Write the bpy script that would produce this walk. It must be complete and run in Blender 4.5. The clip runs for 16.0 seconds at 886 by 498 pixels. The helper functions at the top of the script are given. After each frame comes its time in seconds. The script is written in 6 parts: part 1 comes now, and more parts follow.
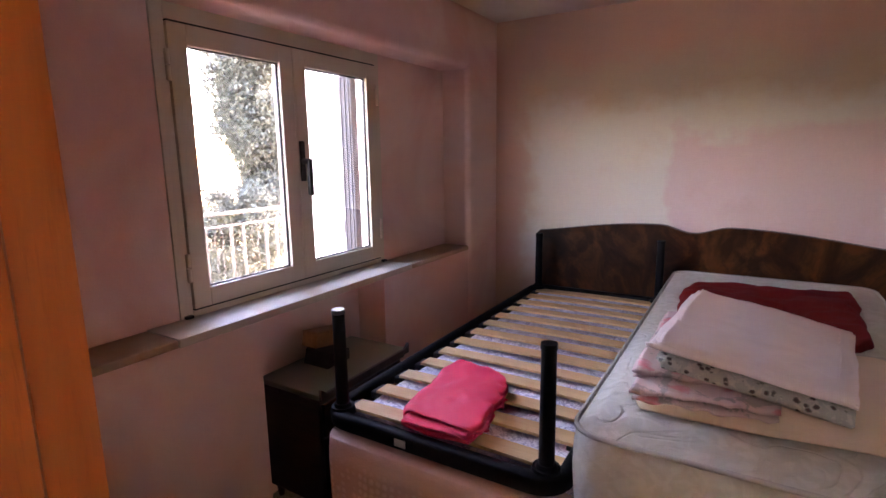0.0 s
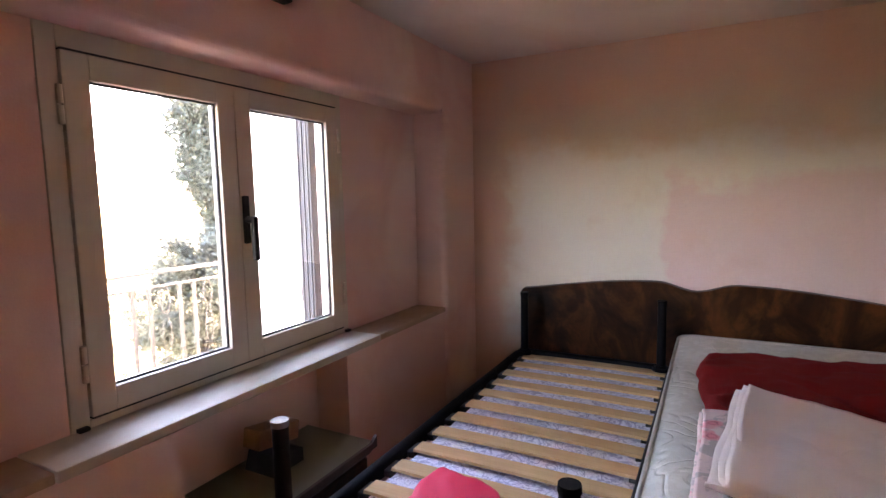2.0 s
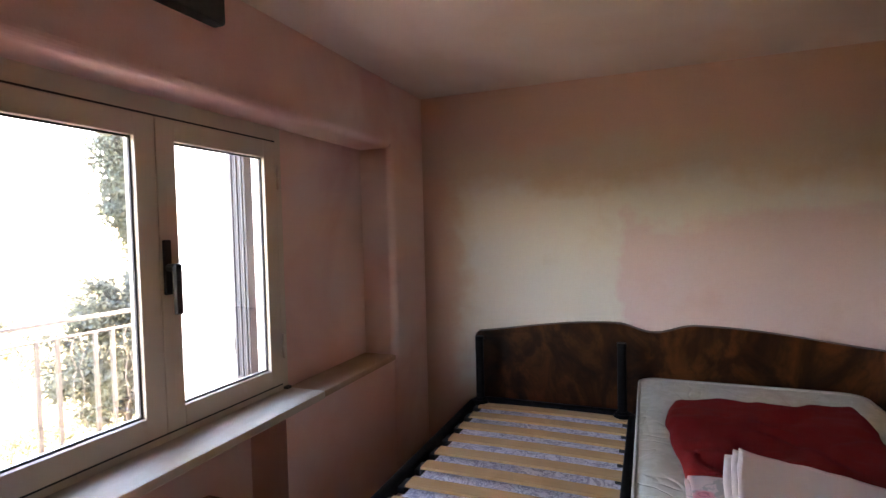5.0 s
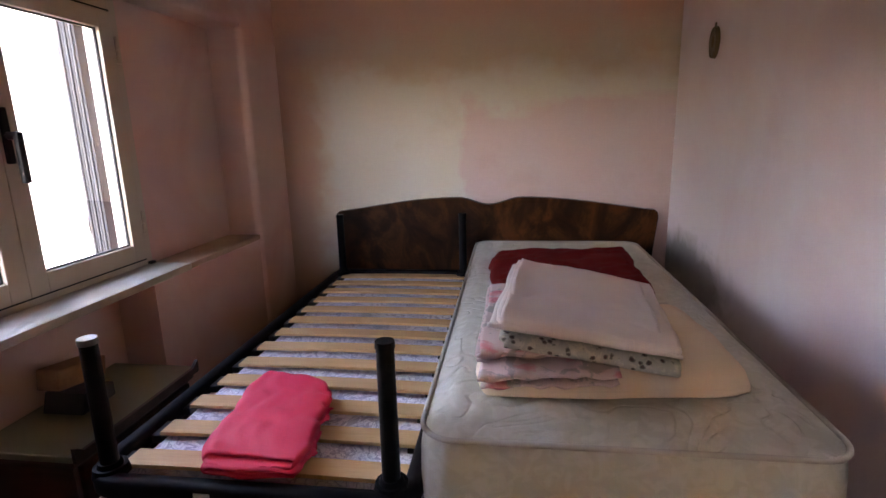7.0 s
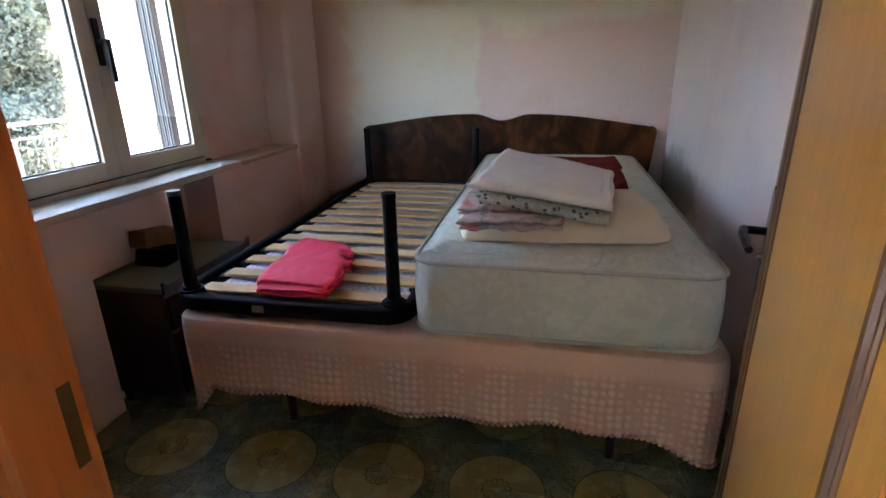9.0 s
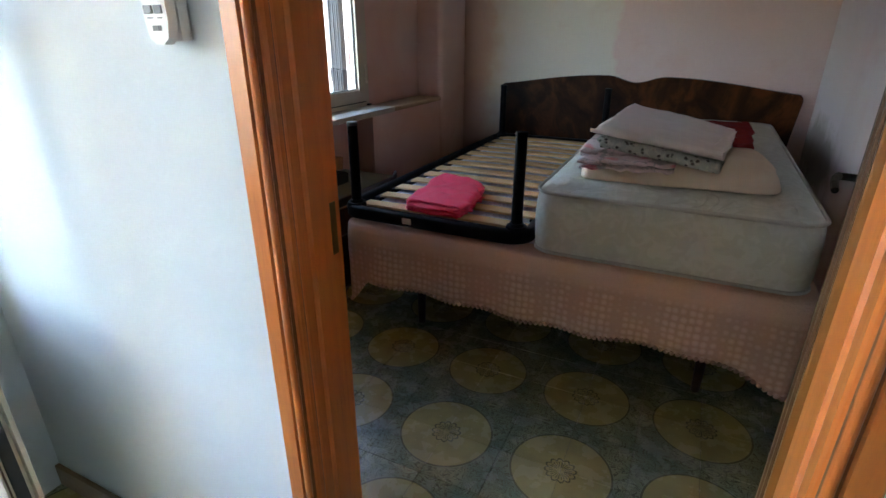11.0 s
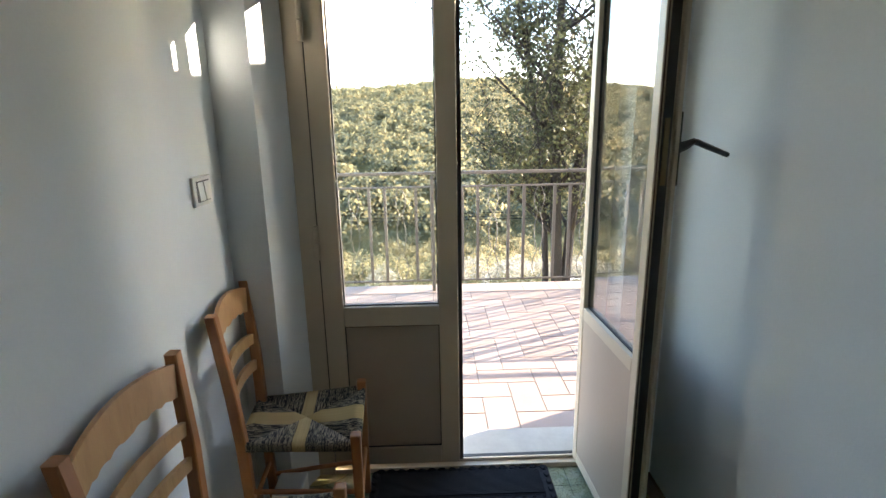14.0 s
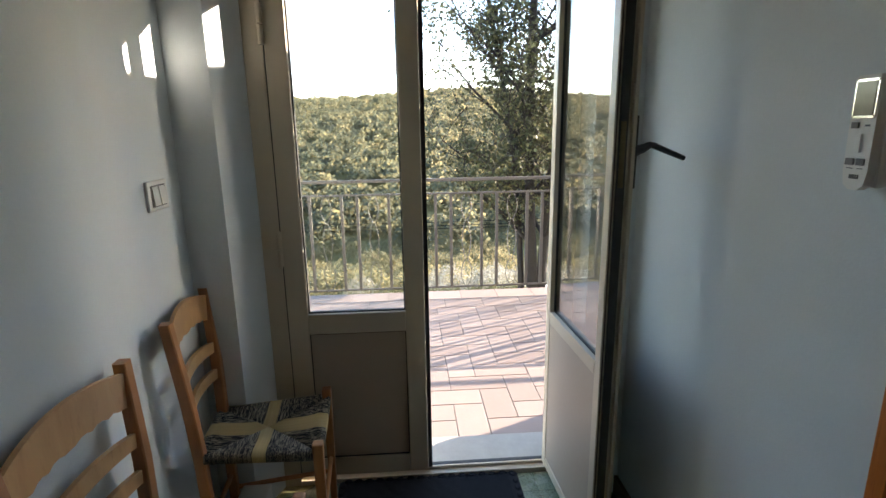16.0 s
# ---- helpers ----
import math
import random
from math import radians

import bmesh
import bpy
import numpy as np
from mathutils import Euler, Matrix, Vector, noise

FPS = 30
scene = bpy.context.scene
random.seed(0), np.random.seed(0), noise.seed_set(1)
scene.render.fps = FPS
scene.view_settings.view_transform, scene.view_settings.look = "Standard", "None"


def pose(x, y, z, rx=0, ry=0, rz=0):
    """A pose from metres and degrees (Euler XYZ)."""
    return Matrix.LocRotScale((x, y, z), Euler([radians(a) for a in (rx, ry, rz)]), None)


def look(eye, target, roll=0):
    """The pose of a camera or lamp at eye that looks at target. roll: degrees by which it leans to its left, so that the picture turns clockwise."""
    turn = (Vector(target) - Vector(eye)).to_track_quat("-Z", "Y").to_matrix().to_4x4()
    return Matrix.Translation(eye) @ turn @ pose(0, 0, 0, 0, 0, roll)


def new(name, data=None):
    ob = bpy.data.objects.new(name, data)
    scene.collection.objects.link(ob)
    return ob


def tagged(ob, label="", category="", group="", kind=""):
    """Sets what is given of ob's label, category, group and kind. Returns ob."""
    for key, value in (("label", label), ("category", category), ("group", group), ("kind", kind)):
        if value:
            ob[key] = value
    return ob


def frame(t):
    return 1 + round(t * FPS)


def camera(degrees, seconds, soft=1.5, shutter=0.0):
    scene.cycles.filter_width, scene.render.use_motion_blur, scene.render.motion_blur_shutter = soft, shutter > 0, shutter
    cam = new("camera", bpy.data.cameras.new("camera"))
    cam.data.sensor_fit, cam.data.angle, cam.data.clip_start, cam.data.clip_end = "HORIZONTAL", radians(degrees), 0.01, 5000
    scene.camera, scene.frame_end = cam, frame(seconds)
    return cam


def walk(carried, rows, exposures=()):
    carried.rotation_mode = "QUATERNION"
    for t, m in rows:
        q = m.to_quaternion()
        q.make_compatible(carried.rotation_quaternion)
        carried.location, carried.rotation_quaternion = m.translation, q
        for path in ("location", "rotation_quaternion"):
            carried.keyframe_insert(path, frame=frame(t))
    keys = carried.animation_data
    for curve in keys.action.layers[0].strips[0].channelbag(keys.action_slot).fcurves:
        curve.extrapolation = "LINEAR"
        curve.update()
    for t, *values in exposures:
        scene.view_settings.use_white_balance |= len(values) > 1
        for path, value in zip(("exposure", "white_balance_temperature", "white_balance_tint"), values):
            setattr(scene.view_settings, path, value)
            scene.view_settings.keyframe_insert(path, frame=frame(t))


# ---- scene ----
cam = camera(81.4, 16.0)
PATH = [
    (0, (1.686, -0.143, 1.437), (0.669, 1.541, 1.079), -0.8),
    (0.5, (1.583, -0.113, 1.443), (0.739, 1.675, 1.141), -1.5),
    (1, (1.533, -0.057, 1.465), (0.755, 1.766, 1.201), -1.5),
    (1.5, (1.498, 0.064, 1.48), (0.68, 1.876, 1.261), -1.3),
    (2, (1.492, 0.174, 1.485), (0.559, 1.932, 1.285), -1.2),
    (2.5, (1.46, 0.244, 1.5), (0.459, 1.964, 1.3), -1.0),
    (3, (1.408, 0.281, 1.533), (0.409, 2.004, 1.347), -1.4),
    (3.2, (1.39, 0.284, 1.537), (0.41, 2.019, 1.373), -1.4),
    (5.3, (1.396, 0.312, 1.508), (0.773, 2.211, 1.433), -1.3),
    (5.5, (1.413, 0.308, 1.501), (0.9, 2.237, 1.377), -1.1),
    (6, (1.468, 0.252, 1.454), (1.132, 2.21, 1.218), -1.5),
    (6.5, (1.529, 0.128, 1.411), (1.256, 2.079, 1.067), -1.4),
    (7, (1.54, 0.048, 1.398), (1.279, 1.982, 0.957), -1.4),
    (7.5, (1.526, -0.046, 1.368), (1.364, 1.885, 0.875), -1.7),
    (8, (1.567, -0.139, 1.338), (1.521, 1.783, 0.786), -1.0),
    (8.5, (1.658, -0.24, 1.31), (1.469, 1.655, 0.701), -0.6),
    (8.7, (1.687, -0.28, 1.303), (1.396, 1.594, 0.67), -0.9),
    (10.8, (1.815, -0.664, 1.283), (1.177, 1.085, 0.551), 0.0),
    (11, (1.807, -0.685, 1.276), (1.007, 0.979, 0.507), 0.1),
    (11.5, (1.845, -0.755, 1.266), (0.502, 0.484, 0.453), -0.3),
    (12, (1.882, -0.829, 1.294), (0.195, -0.067, 0.536), -0.6),
    (12.5, (1.896, -0.901, 1.324), (0.063, -0.482, 0.644), -1.4),
    (13, (1.902, -0.916, 1.351), (0.014, -0.696, 0.729), -1.4),
    (13.5, (1.901, -0.923, 1.371), (-0.018, -0.823, 0.816), -1.1),
    (14, (1.904, -0.927, 1.389), (-0.034, -0.877, 0.896), -1.0),
    (14.5, (1.907, -0.935, 1.404), (-0.046, -0.9, 0.974), -0.9),
    (15, (1.914, -0.927, 1.409), (-0.047, -0.902, 1.016), -0.8),
    (15.5, (1.914, -0.925, 1.406), (-0.049, -0.899, 1.022), -0.8),
    (16, (1.901, -0.877, 1.372), (-0.041, -0.747, 0.912), -0.9),
]
walk(cam, [(t, look(eye, target, roll)) for t, eye, target, roll in PATH],
     [(0.0, 6.24, 7000, 53), (1.5, 6.27, 7150, 46), (3.0, 6.14, 7150, 38), (5.4, 6.06, 7150, 37), (6.1, 5.9, 7050, 38), (7.0, 6.02, 7250, 43), (8.2, 6.14, 7000, 37), (8.7, 6.12, 6200, 26), (10.8, 5.6, 6250, 21), (12.0, 4.82, 6300, 18), (13.0, 3.92, 6400, 17), (14.0, 3.56, 6450, 18), (15.3, 3.25, 6400, 18), (16.0, 3.1, 6400, 18)])

# ---- light ----
SUN_AZ = math.atan2(0.91, -0.41)
SUN_EL = radians(14.5)
world = bpy.data.worlds.new("world")
scene.world = world
world.use_nodes = True
wn = world.node_tree.nodes
sky = wn.new("ShaderNodeTexSky")
sky.sky_type, sky.sun_disc = "NISHITA", False
sky.sun_elevation, sky.sun_rotation = SUN_EL, math.pi / 2 - SUN_AZ
sky.air_density, sky.dust_density = 1.0, 0.3
wn["Background"].inputs["Strength"].default_value = 0.15
world.node_tree.links.new(sky.outputs[0], wn["Background"].inputs[0])
sun = new("sun", bpy.data.lights.new("sun", "SUN"))
sun.data.energy, sun.data.angle, sun.data.color = 5.0, radians(0.25), (1.0, 0.87, 0.68)
sun.matrix_world = look((0, 0, 0), (-math.cos(SUN_AZ) * math.cos(SUN_EL), -math.sin(SUN_AZ) * math.cos(SUN_EL), -math.sin(SUN_EL)))


# ---- materials ----
class Nodes:
    """A small hand for building node materials."""

    def __init__(self, name, rough=0.6, metal=0.0, spec=0.5):
        self.mat = bpy.data.materials.new(name)
        self.mat.use_nodes = True
        self.tree = self.mat.node_tree
        self.bsdf = self.tree.nodes["Principled BSDF"]
        self.bsdf.inputs["Roughness"].default_value = rough
        self.bsdf.inputs["Metallic"].default_value = metal
        self.bsdf.inputs["Specular IOR Level"].default_value = spec
        self.pos = None

    def add(self, kind):
        return self.tree.nodes.new(kind)

    def link(self, a, b):
        self.tree.links.new(a, b)

    def place(self, local=False):
        if local:
            return self.add("ShaderNodeTexCoord").outputs["Object"]
        if self.pos is None:
            self.pos = self.add("ShaderNodeNewGeometry").outputs["Position"]
        return self.pos

    def stretched(self, scale, local=False):
        m = self.add("ShaderNodeMapping")
        m.inputs["Scale"].default_value = scale
        self.link(self.place(local), m.inputs[0])
        return m.outputs[0]

    def noise(self, scale, detail=4, at=None, rough=0.55, distort=0.0):
        n = self.add("ShaderNodeTexNoise")
        n.inputs["Scale"].default_value, n.inputs["Detail"].default_value = scale, detail
        n.inputs["Roughness"].default_value, n.inputs["Distortion"].default_value = rough, distort
        self.link(at or self.place(), n.inputs["Vector"])
        return n.outputs[0]

    def ramp(self, fac, *stops):
        r = self.add("ShaderNodeValToRGB")
        while len(r.color_ramp.elements) < len(stops):
            r.color_ramp.elements.new(0.5)
        for e, (p, c) in zip(r.color_ramp.elements, stops):
            e.position = p
            e.color = (*c, 1) if len(c) == 3 else c
        self.link(fac, r.inputs[0])
        return r.outputs[0]

    def math(self, op, a, b=0.0, c=None):
        n = self.add("ShaderNodeMath")
        n.operation = op
        for i, v in enumerate((a, b) if c is None else (a, b, c)):
            if isinstance(v, bpy.types.NodeSocket):
                self.link(v, n.inputs[i])
            else:
                n.inputs[i].default_value = v
        return n.outputs[0]

    def mix(self, fac, a, b, mode="MIX"):
        n = self.add("ShaderNodeMix")
        n.data_type, n.blend_type = "RGBA", mode
        for sock, v in ((n.inputs[0], fac), (n.inputs[6], a), (n.inputs[7], b)):
            if isinstance(v, bpy.types.NodeSocket):
                self.link(v, sock)
            else:
                sock.default_value = v if isinstance(v, (int, float)) else (*v, 1)
        return n.outputs[2]

    def color(self, c):
        self.link(c, self.bsdf.inputs["Base Color"])
        return self

    def rough(self, c):
        self.link(c, self.bsdf.inputs["Roughness"])
        return self

    def bump(self, height, strength=0.3, dist=0.002):
        b = self.add("ShaderNodeBump")
        b.inputs["Strength"].default_value, b.inputs["Distance"].default_value = strength, dist
        self.link(height, b.inputs["Height"])
        self.link(b.outputs[0], self.bsdf.inputs["Normal"])
        return self


def two_tone(name, a, b, scale=6, rough=0.6, metal=0.0, bump=0.2, fine=60, dist=0.002, spec=0.5, local=False):
    """A surface that wavers between two close colours, with a fine relief."""
    n = Nodes(name, rough, metal, spec)
    at = n.place(local)
    f = n.noise(scale, 5, at)
    g = n.noise(fine, 3, at)
    n.color(n.mix(n.math("MULTIPLY_ADD", g, 0.3, n.math("MULTIPLY", f, 0.75)), a, b))
    n.rough(n.math("MULTIPLY_ADD", g, 0.2, rough - 0.1))
    return n.bump(g, bump, dist).mat


def plaster(name, base, pale, stain, stain_at=(0.62, 0.8)):
    n = Nodes(name, 0.75, spec=0.3)
    big = n.noise(1.1, 4, distort=0.6)
    mid = n.noise(5, 5)
    fine = n.noise(140, 3)
    c = n.mix(n.ramp(big, (0.40, (0, 0, 0)), (0.58, (1, 1, 1))), base, pale)
    c = n.mix(n.math("MULTIPLY", n.ramp(mid, (stain_at[0], (0, 0, 0)), (stain_at[1], (1, 1, 1))), 0.28), c, stain)
    c = n.mix(n.math("MULTIPLY", fine, 0.12), c, (1, 1, 1), "OVERLAY")
    n.color(c)
    return n.bump(n.math("ADD", fine, n.math("MULTIPLY", mid, 2.0)), 0.25, 0.002).mat


def patchy(name):
    """Old wall in patches: salmon above, a tan band, a pale patch and a lilac one with ragged edges, browner towards
    the west corner.
    """
    n = Nodes(name, 0.75, spec=0.3)
    sep = n.add("ShaderNodeSeparateXYZ")
    n.link(n.place(), sep.inputs[0])
    ragged = n.math("ADD", n.math("MULTIPLY", n.math("SUBTRACT", n.noise(2.2, 3), 0.5), 0.42), n.math("MULTIPLY", n.math("SUBTRACT", n.noise(11, 4), 0.5), 0.17))
    other = n.math("ADD", n.math("MULTIPLY", n.math("SUBTRACT", n.noise(3.1, 3, n.stretched((1, 1, 1.7))), 0.5), 0.36), n.math("MULTIPLY", n.math("SUBTRACT", n.noise(13, 4), 0.5), 0.15))
    x = n.math("DIVIDE", n.math("ADD", sep.outputs[0], ragged), 2.5)
    z = n.math("DIVIDE", n.math("ADD", sep.outputs[2], other), 2.5)

    def above(v, lo, hi):
        return n.ramp(v, (lo / 2.5, (0, 0, 0)), (hi / 2.5, (1, 1, 1)))

    top = above(z, 1.86, 2.02)
    lilac = n.math("MULTIPLY", above(x, 1.24, 1.29), n.math("SUBTRACT", 1.0, above(z, 1.52, 1.60)))
    pale = n.math("MULTIPLY", above(x, 0.34, 0.50), n.math("SUBTRACT", 1.0, above(z, 1.66, 1.80)))
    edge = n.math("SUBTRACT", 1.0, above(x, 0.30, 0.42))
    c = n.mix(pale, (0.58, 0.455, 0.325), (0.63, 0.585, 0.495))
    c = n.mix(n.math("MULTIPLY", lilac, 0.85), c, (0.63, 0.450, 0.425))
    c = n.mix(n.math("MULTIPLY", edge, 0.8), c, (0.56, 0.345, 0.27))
    c = n.mix(n.math("MULTIPLY", top, 0.85), c, (0.63, 0.385, 0.285))
    fine, mid = n.noise(140, 3), n.noise(5, 5)
    c = n.mix(n.math("MULTIPLY", n.ramp(mid, (0.58, (0, 0, 0)), (0.78, (1, 1, 1))), 0.25), c, (0.52, 0.30, 0.22))
    n.color(n.mix(n.math("MULTIPLY", fine, 0.12), c, (1, 1, 1), "OVERLAY"))
    return n.bump(n.math("ADD", fine, n.math("MULTIPLY", mid, 2.0)), 0.25, 0.002).mat


def mould_and_shade(name, base, pale):
    """Pale plaster with a grey-green mould stain and painted mattress shade in the corner by the bed's head."""
    n = Nodes(name, 0.75, spec=0.3)
    sep = n.add("ShaderNodeSeparateXYZ")
    n.link(n.place(), sep.inputs[0])
    big, mid, fine = n.noise(1.3, 4, distort=0.6), n.noise(6, 5, distort=0.8), n.noise(140, 3)
    c = n.mix(n.ramp(big, (0.40, (0, 0, 0)), (0.60, (1, 1, 1))), base, pale)
    # mould patch, widened to paint in the mattress's shade on the wall
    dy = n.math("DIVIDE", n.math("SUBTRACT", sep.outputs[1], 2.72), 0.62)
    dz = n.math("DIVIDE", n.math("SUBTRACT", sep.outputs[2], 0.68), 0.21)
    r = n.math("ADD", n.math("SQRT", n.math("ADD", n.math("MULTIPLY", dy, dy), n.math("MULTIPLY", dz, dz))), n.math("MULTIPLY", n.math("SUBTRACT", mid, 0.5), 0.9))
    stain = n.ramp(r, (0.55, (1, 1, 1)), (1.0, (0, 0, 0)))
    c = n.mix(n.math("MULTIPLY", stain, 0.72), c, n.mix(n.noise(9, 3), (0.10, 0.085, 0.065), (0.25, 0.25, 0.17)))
    n.color(n.mix(n.math("MULTIPLY", fine, 0.12), c, (1, 1, 1), "OVERLAY"))
    return n.bump(n.math("ADD", fine, n.math("MULTIPLY", mid, 2.0)), 0.25, 0.002).mat


def wood(name, a, b, dark, grain=(3, 40, 40), rough=0.4, coat=0.0, local=True):
    n = Nodes(name, rough)
    at = n.stretched(grain, local)
    f = n.noise(1.0, 6, at, 0.6, 0.8)
    g = n.noise(4.0, 4, at, 0.7)
    c = n.mix(n.ramp(f, (0.3, (0, 0, 0)), (0.7, (1, 1, 1))), a, b)
    c = n.mix(n.math("MULTIPLY", n.ramp(g, (0.55, (0, 0, 0)), (0.75, (1, 1, 1))), 0.5), c, dark)
    n.color(c)
    n.bsdf.inputs["Coat Weight"].default_value = coat
    n.bsdf.inputs["Coat Roughness"].default_value = 0.12
    return n.bump(g, 0.15, 0.001).mat


def burl(name):
    n = Nodes(name, 0.38, spec=0.14)
    w = n.noise(3.2, 5, n.stretched((1, 1, 0.8)), 0.6, 1.6)
    fleck = n.noise(16, 5, distort=1.2)
    c = n.ramp(w, (0.35, (0.010, 0.004, 0.0025)), (0.50, (0.030, 0.011, 0.004)), (0.66, (0.10, 0.032, 0.009)), (0.8, (0.04, 0.014, 0.005)))
    c = n.mix(n.math("MULTIPLY", n.ramp(fleck, (0.5, (0, 0, 0)), (0.7, (1, 1, 1))), 0.5), c, (0.02, 0.008, 0.004))
    n.color(c)
    n.bsdf.inputs["Coat Weight"].default_value = 0.05
    n.bsdf.inputs["Coat Roughness"].default_value = 0.15
    return n.mat


def floor_tile(name):
    """Glazed tile: every four make a medallion with a flower, scrolls in the corners between them."""
    n = Nodes(name, 0.25)
    sep = n.add("ShaderNodeSeparateXYZ")
    n.link(n.place(), sep.inputs[0])
    qx = n.math("SUBTRACT", n.math("FRACT", n.math("DIVIDE", n.math("ADD", sep.outputs[0], 0.193 + 4), 0.4)), 0.5)
    qy = n.math("SUBTRACT", n.math("FRACT", n.math("DIVIDE", n.math("ADD", sep.outputs[1], 0.007 + 4), 0.4)), 0.5)
    r = n.math("SQRT", n.math("ADD", n.math("MULTIPLY", qx, qx), n.math("MULTIPLY", qy, qy)))
    ang = n.math("ARCTAN2", qy, qx)
    inside = n.math("LESS_THAN", r, 0.395)
    ring = n.math("LESS_THAN", n.math("ABSOLUTE", n.math("SUBTRACT", r, 0.395)), 0.008)
    petal = n.math("MULTIPLY_ADD", n.math("ABSOLUTE", n.math("SINE", n.math("MULTIPLY", ang, 6.0))), 0.025, 0.098)
    flower = n.math("LESS_THAN", n.math("ABSOLUTE", n.math("SUBTRACT", r, petal)), 0.0075)
    spoke = n.math("MULTIPLY", n.math("GREATER_THAN", n.math("SINE", n.math("MULTIPLY", ang, 24.0)), 0.35),
                   n.math("MULTIPLY", n.math("LESS_THAN", r, 0.09), n.math("GREATER_THAN", r, 0.03)))
    # scrolls: mirrored in the tile's quarters
    comb = n.add("ShaderNodeCombineXYZ")
    n.link(n.math("ABSOLUTE", qx), comb.inputs[0])
    n.link(n.math("ABSOLUTE", qy), comb.inputs[1])
    swirl = n.noise(7.5, 2, comb.outputs[0], 0.5, 2.6)
    scroll = n.math("LESS_THAN", n.math("ABSOLUTE", n.math("SUBTRACT", swirl, 0.5)), 0.022)
    scroll2 = n.math("LESS_THAN", n.math("ABSOLUTE", n.math("SUBTRACT", swirl, 0.6)), 0.012)
    scroll = n.math("MULTIPLY", n.math("MAXIMUM", scroll, scroll2), n.math("GREATER_THAN", r, 0.41))
    cloud = n.noise(9, 4)
    field = n.mix(n.ramp(cloud, (0.35, (0, 0, 0)), (0.65, (1, 1, 1))), (0.33, 0.305, 0.135), (0.43, 0.385, 0.16))
    outer = n.mix(n.ramp(n.noise(5.5, 3), (0.35, (0, 0, 0)), (0.65, (1, 1, 1))), (0.12, 0.185, 0.14), (0.29, 0.315, 0.18))
    c = n.mix(inside, outer, field)
    lines = n.math("MAXIMUM", n.math("MAXIMUM", ring, flower), n.math("MAXIMUM", spoke, scroll))
    c = n.mix(n.math("MULTIPLY", lines, 0.8), c, (0.07, 0.075, 0.045))
    info = n.add("ShaderNodeObjectInfo").outputs["Random"]
    c = n.mix(0.10, c, n.ramp(info, (0, (0.3, 0.3, 0.18)), (1, (0.9, 0.86, 0.6))))
    n.color(c)
    n.rough(n.math("MULTIPLY_ADD", n.noise(14, 4), 0.25, 0.14))
    return n.bump(n.noise(30, 3), 0.08, 0.001).mat


def varied(name, a, b, rough=0.6, bump=0.3, fine=50, dist=0.002):
    """For pieces: each takes its own tone."""
    n = Nodes(name, rough)
    info = n.add("ShaderNodeObjectInfo").outputs["Random"]
    f = n.noise(7, 5)
    g = n.noise(fine, 3)
    n.color(n.mix(n.math("MULTIPLY_ADD", info, 0.55, n.math("MULTIPLY", f, 0.45)), a, b))
    return n.bump(g, bump, dist).mat


def islands(name, stops, rough=0.6, glow_through=0.0, fleck=0.0):
    """For leaves and clumps: each island takes its own tone."""
    n = Nodes(name, rough, spec=0.25)
    rnd = n.add("ShaderNodeNewGeometry").outputs["Random Per Island"]
    big = n.noise(0.22, 3)
    c = n.ramp(n.math("MULTIPLY_ADD", rnd, 0.45, n.math("MULTIPLY", big, 0.65)), *stops)
    if fleck:
        c = n.mix(n.ramp(n.noise(fleck, 2), (0.54, (0, 0, 0)), (0.64, (1, 1, 1))), c, stops[-1][1])
    n.color(c)
    if glow_through:
        tr = n.add("ShaderNodeBsdfTranslucent")
        mixer = n.add("ShaderNodeMixShader")
        mixer.inputs[0].default_value = glow_through
        n.link(c, tr.inputs[0])
        out = n.tree.nodes["Material Output"]
        n.link(n.bsdf.outputs[0], mixer.inputs[1])
        n.link(tr.outputs[0], mixer.inputs[2])
        n.link(mixer.outputs[0], out.inputs[0])
    return n.mat


def rush(name, grain):
    """Twisted grass cord, dark and straw strands side by side along its run."""
    n = Nodes(name, 0.8, spec=0.25)
    rnd = n.add("ShaderNodeNewGeometry").outputs["Random Per Island"]
    f = n.noise(1.0, 2, n.stretched(grain, True), 0.5)
    f = n.math("MULTIPLY_ADD", n.math("SUBTRACT", rnd, 0.5), 0.14, f)
    n.color(n.ramp(f, (0.40, (0.022, 0.024, 0.028)), (0.50, (0.07, 0.068, 0.062)), (0.54, (0.30, 0.27, 0.20)), (0.66, (0.52, 0.46, 0.33))))
    return n.bump(f, 0.4, 0.002).mat


def clear_glass(name, tint=(0.95, 0.97, 0.965)):
    n = Nodes(name)
    tr = n.add("ShaderNodeBsdfTransparent")
    tr.inputs[0].default_value = (*tint, 1)
    gl = n.add("ShaderNodeBsdfGlossy")
    gl.inputs["Roughness"].default_value = 0.01
    lw = n.add("ShaderNodeLayerWeight")
    gloss = n.math("MULTIPLY_ADD", n.math("POWER", lw.outputs["Facing"], 2.2), 0.90, 0.035)
    mixer = n.add("ShaderNodeMixShader")
    n.link(gloss, mixer.inputs[0])
    n.link(tr.outputs[0], mixer.inputs[1])
    n.link(gl.outputs[0], mixer.inputs[2])
    n.link(mixer.outputs[0], n.tree.nodes["Material Output"].inputs[0])
    return n.mat


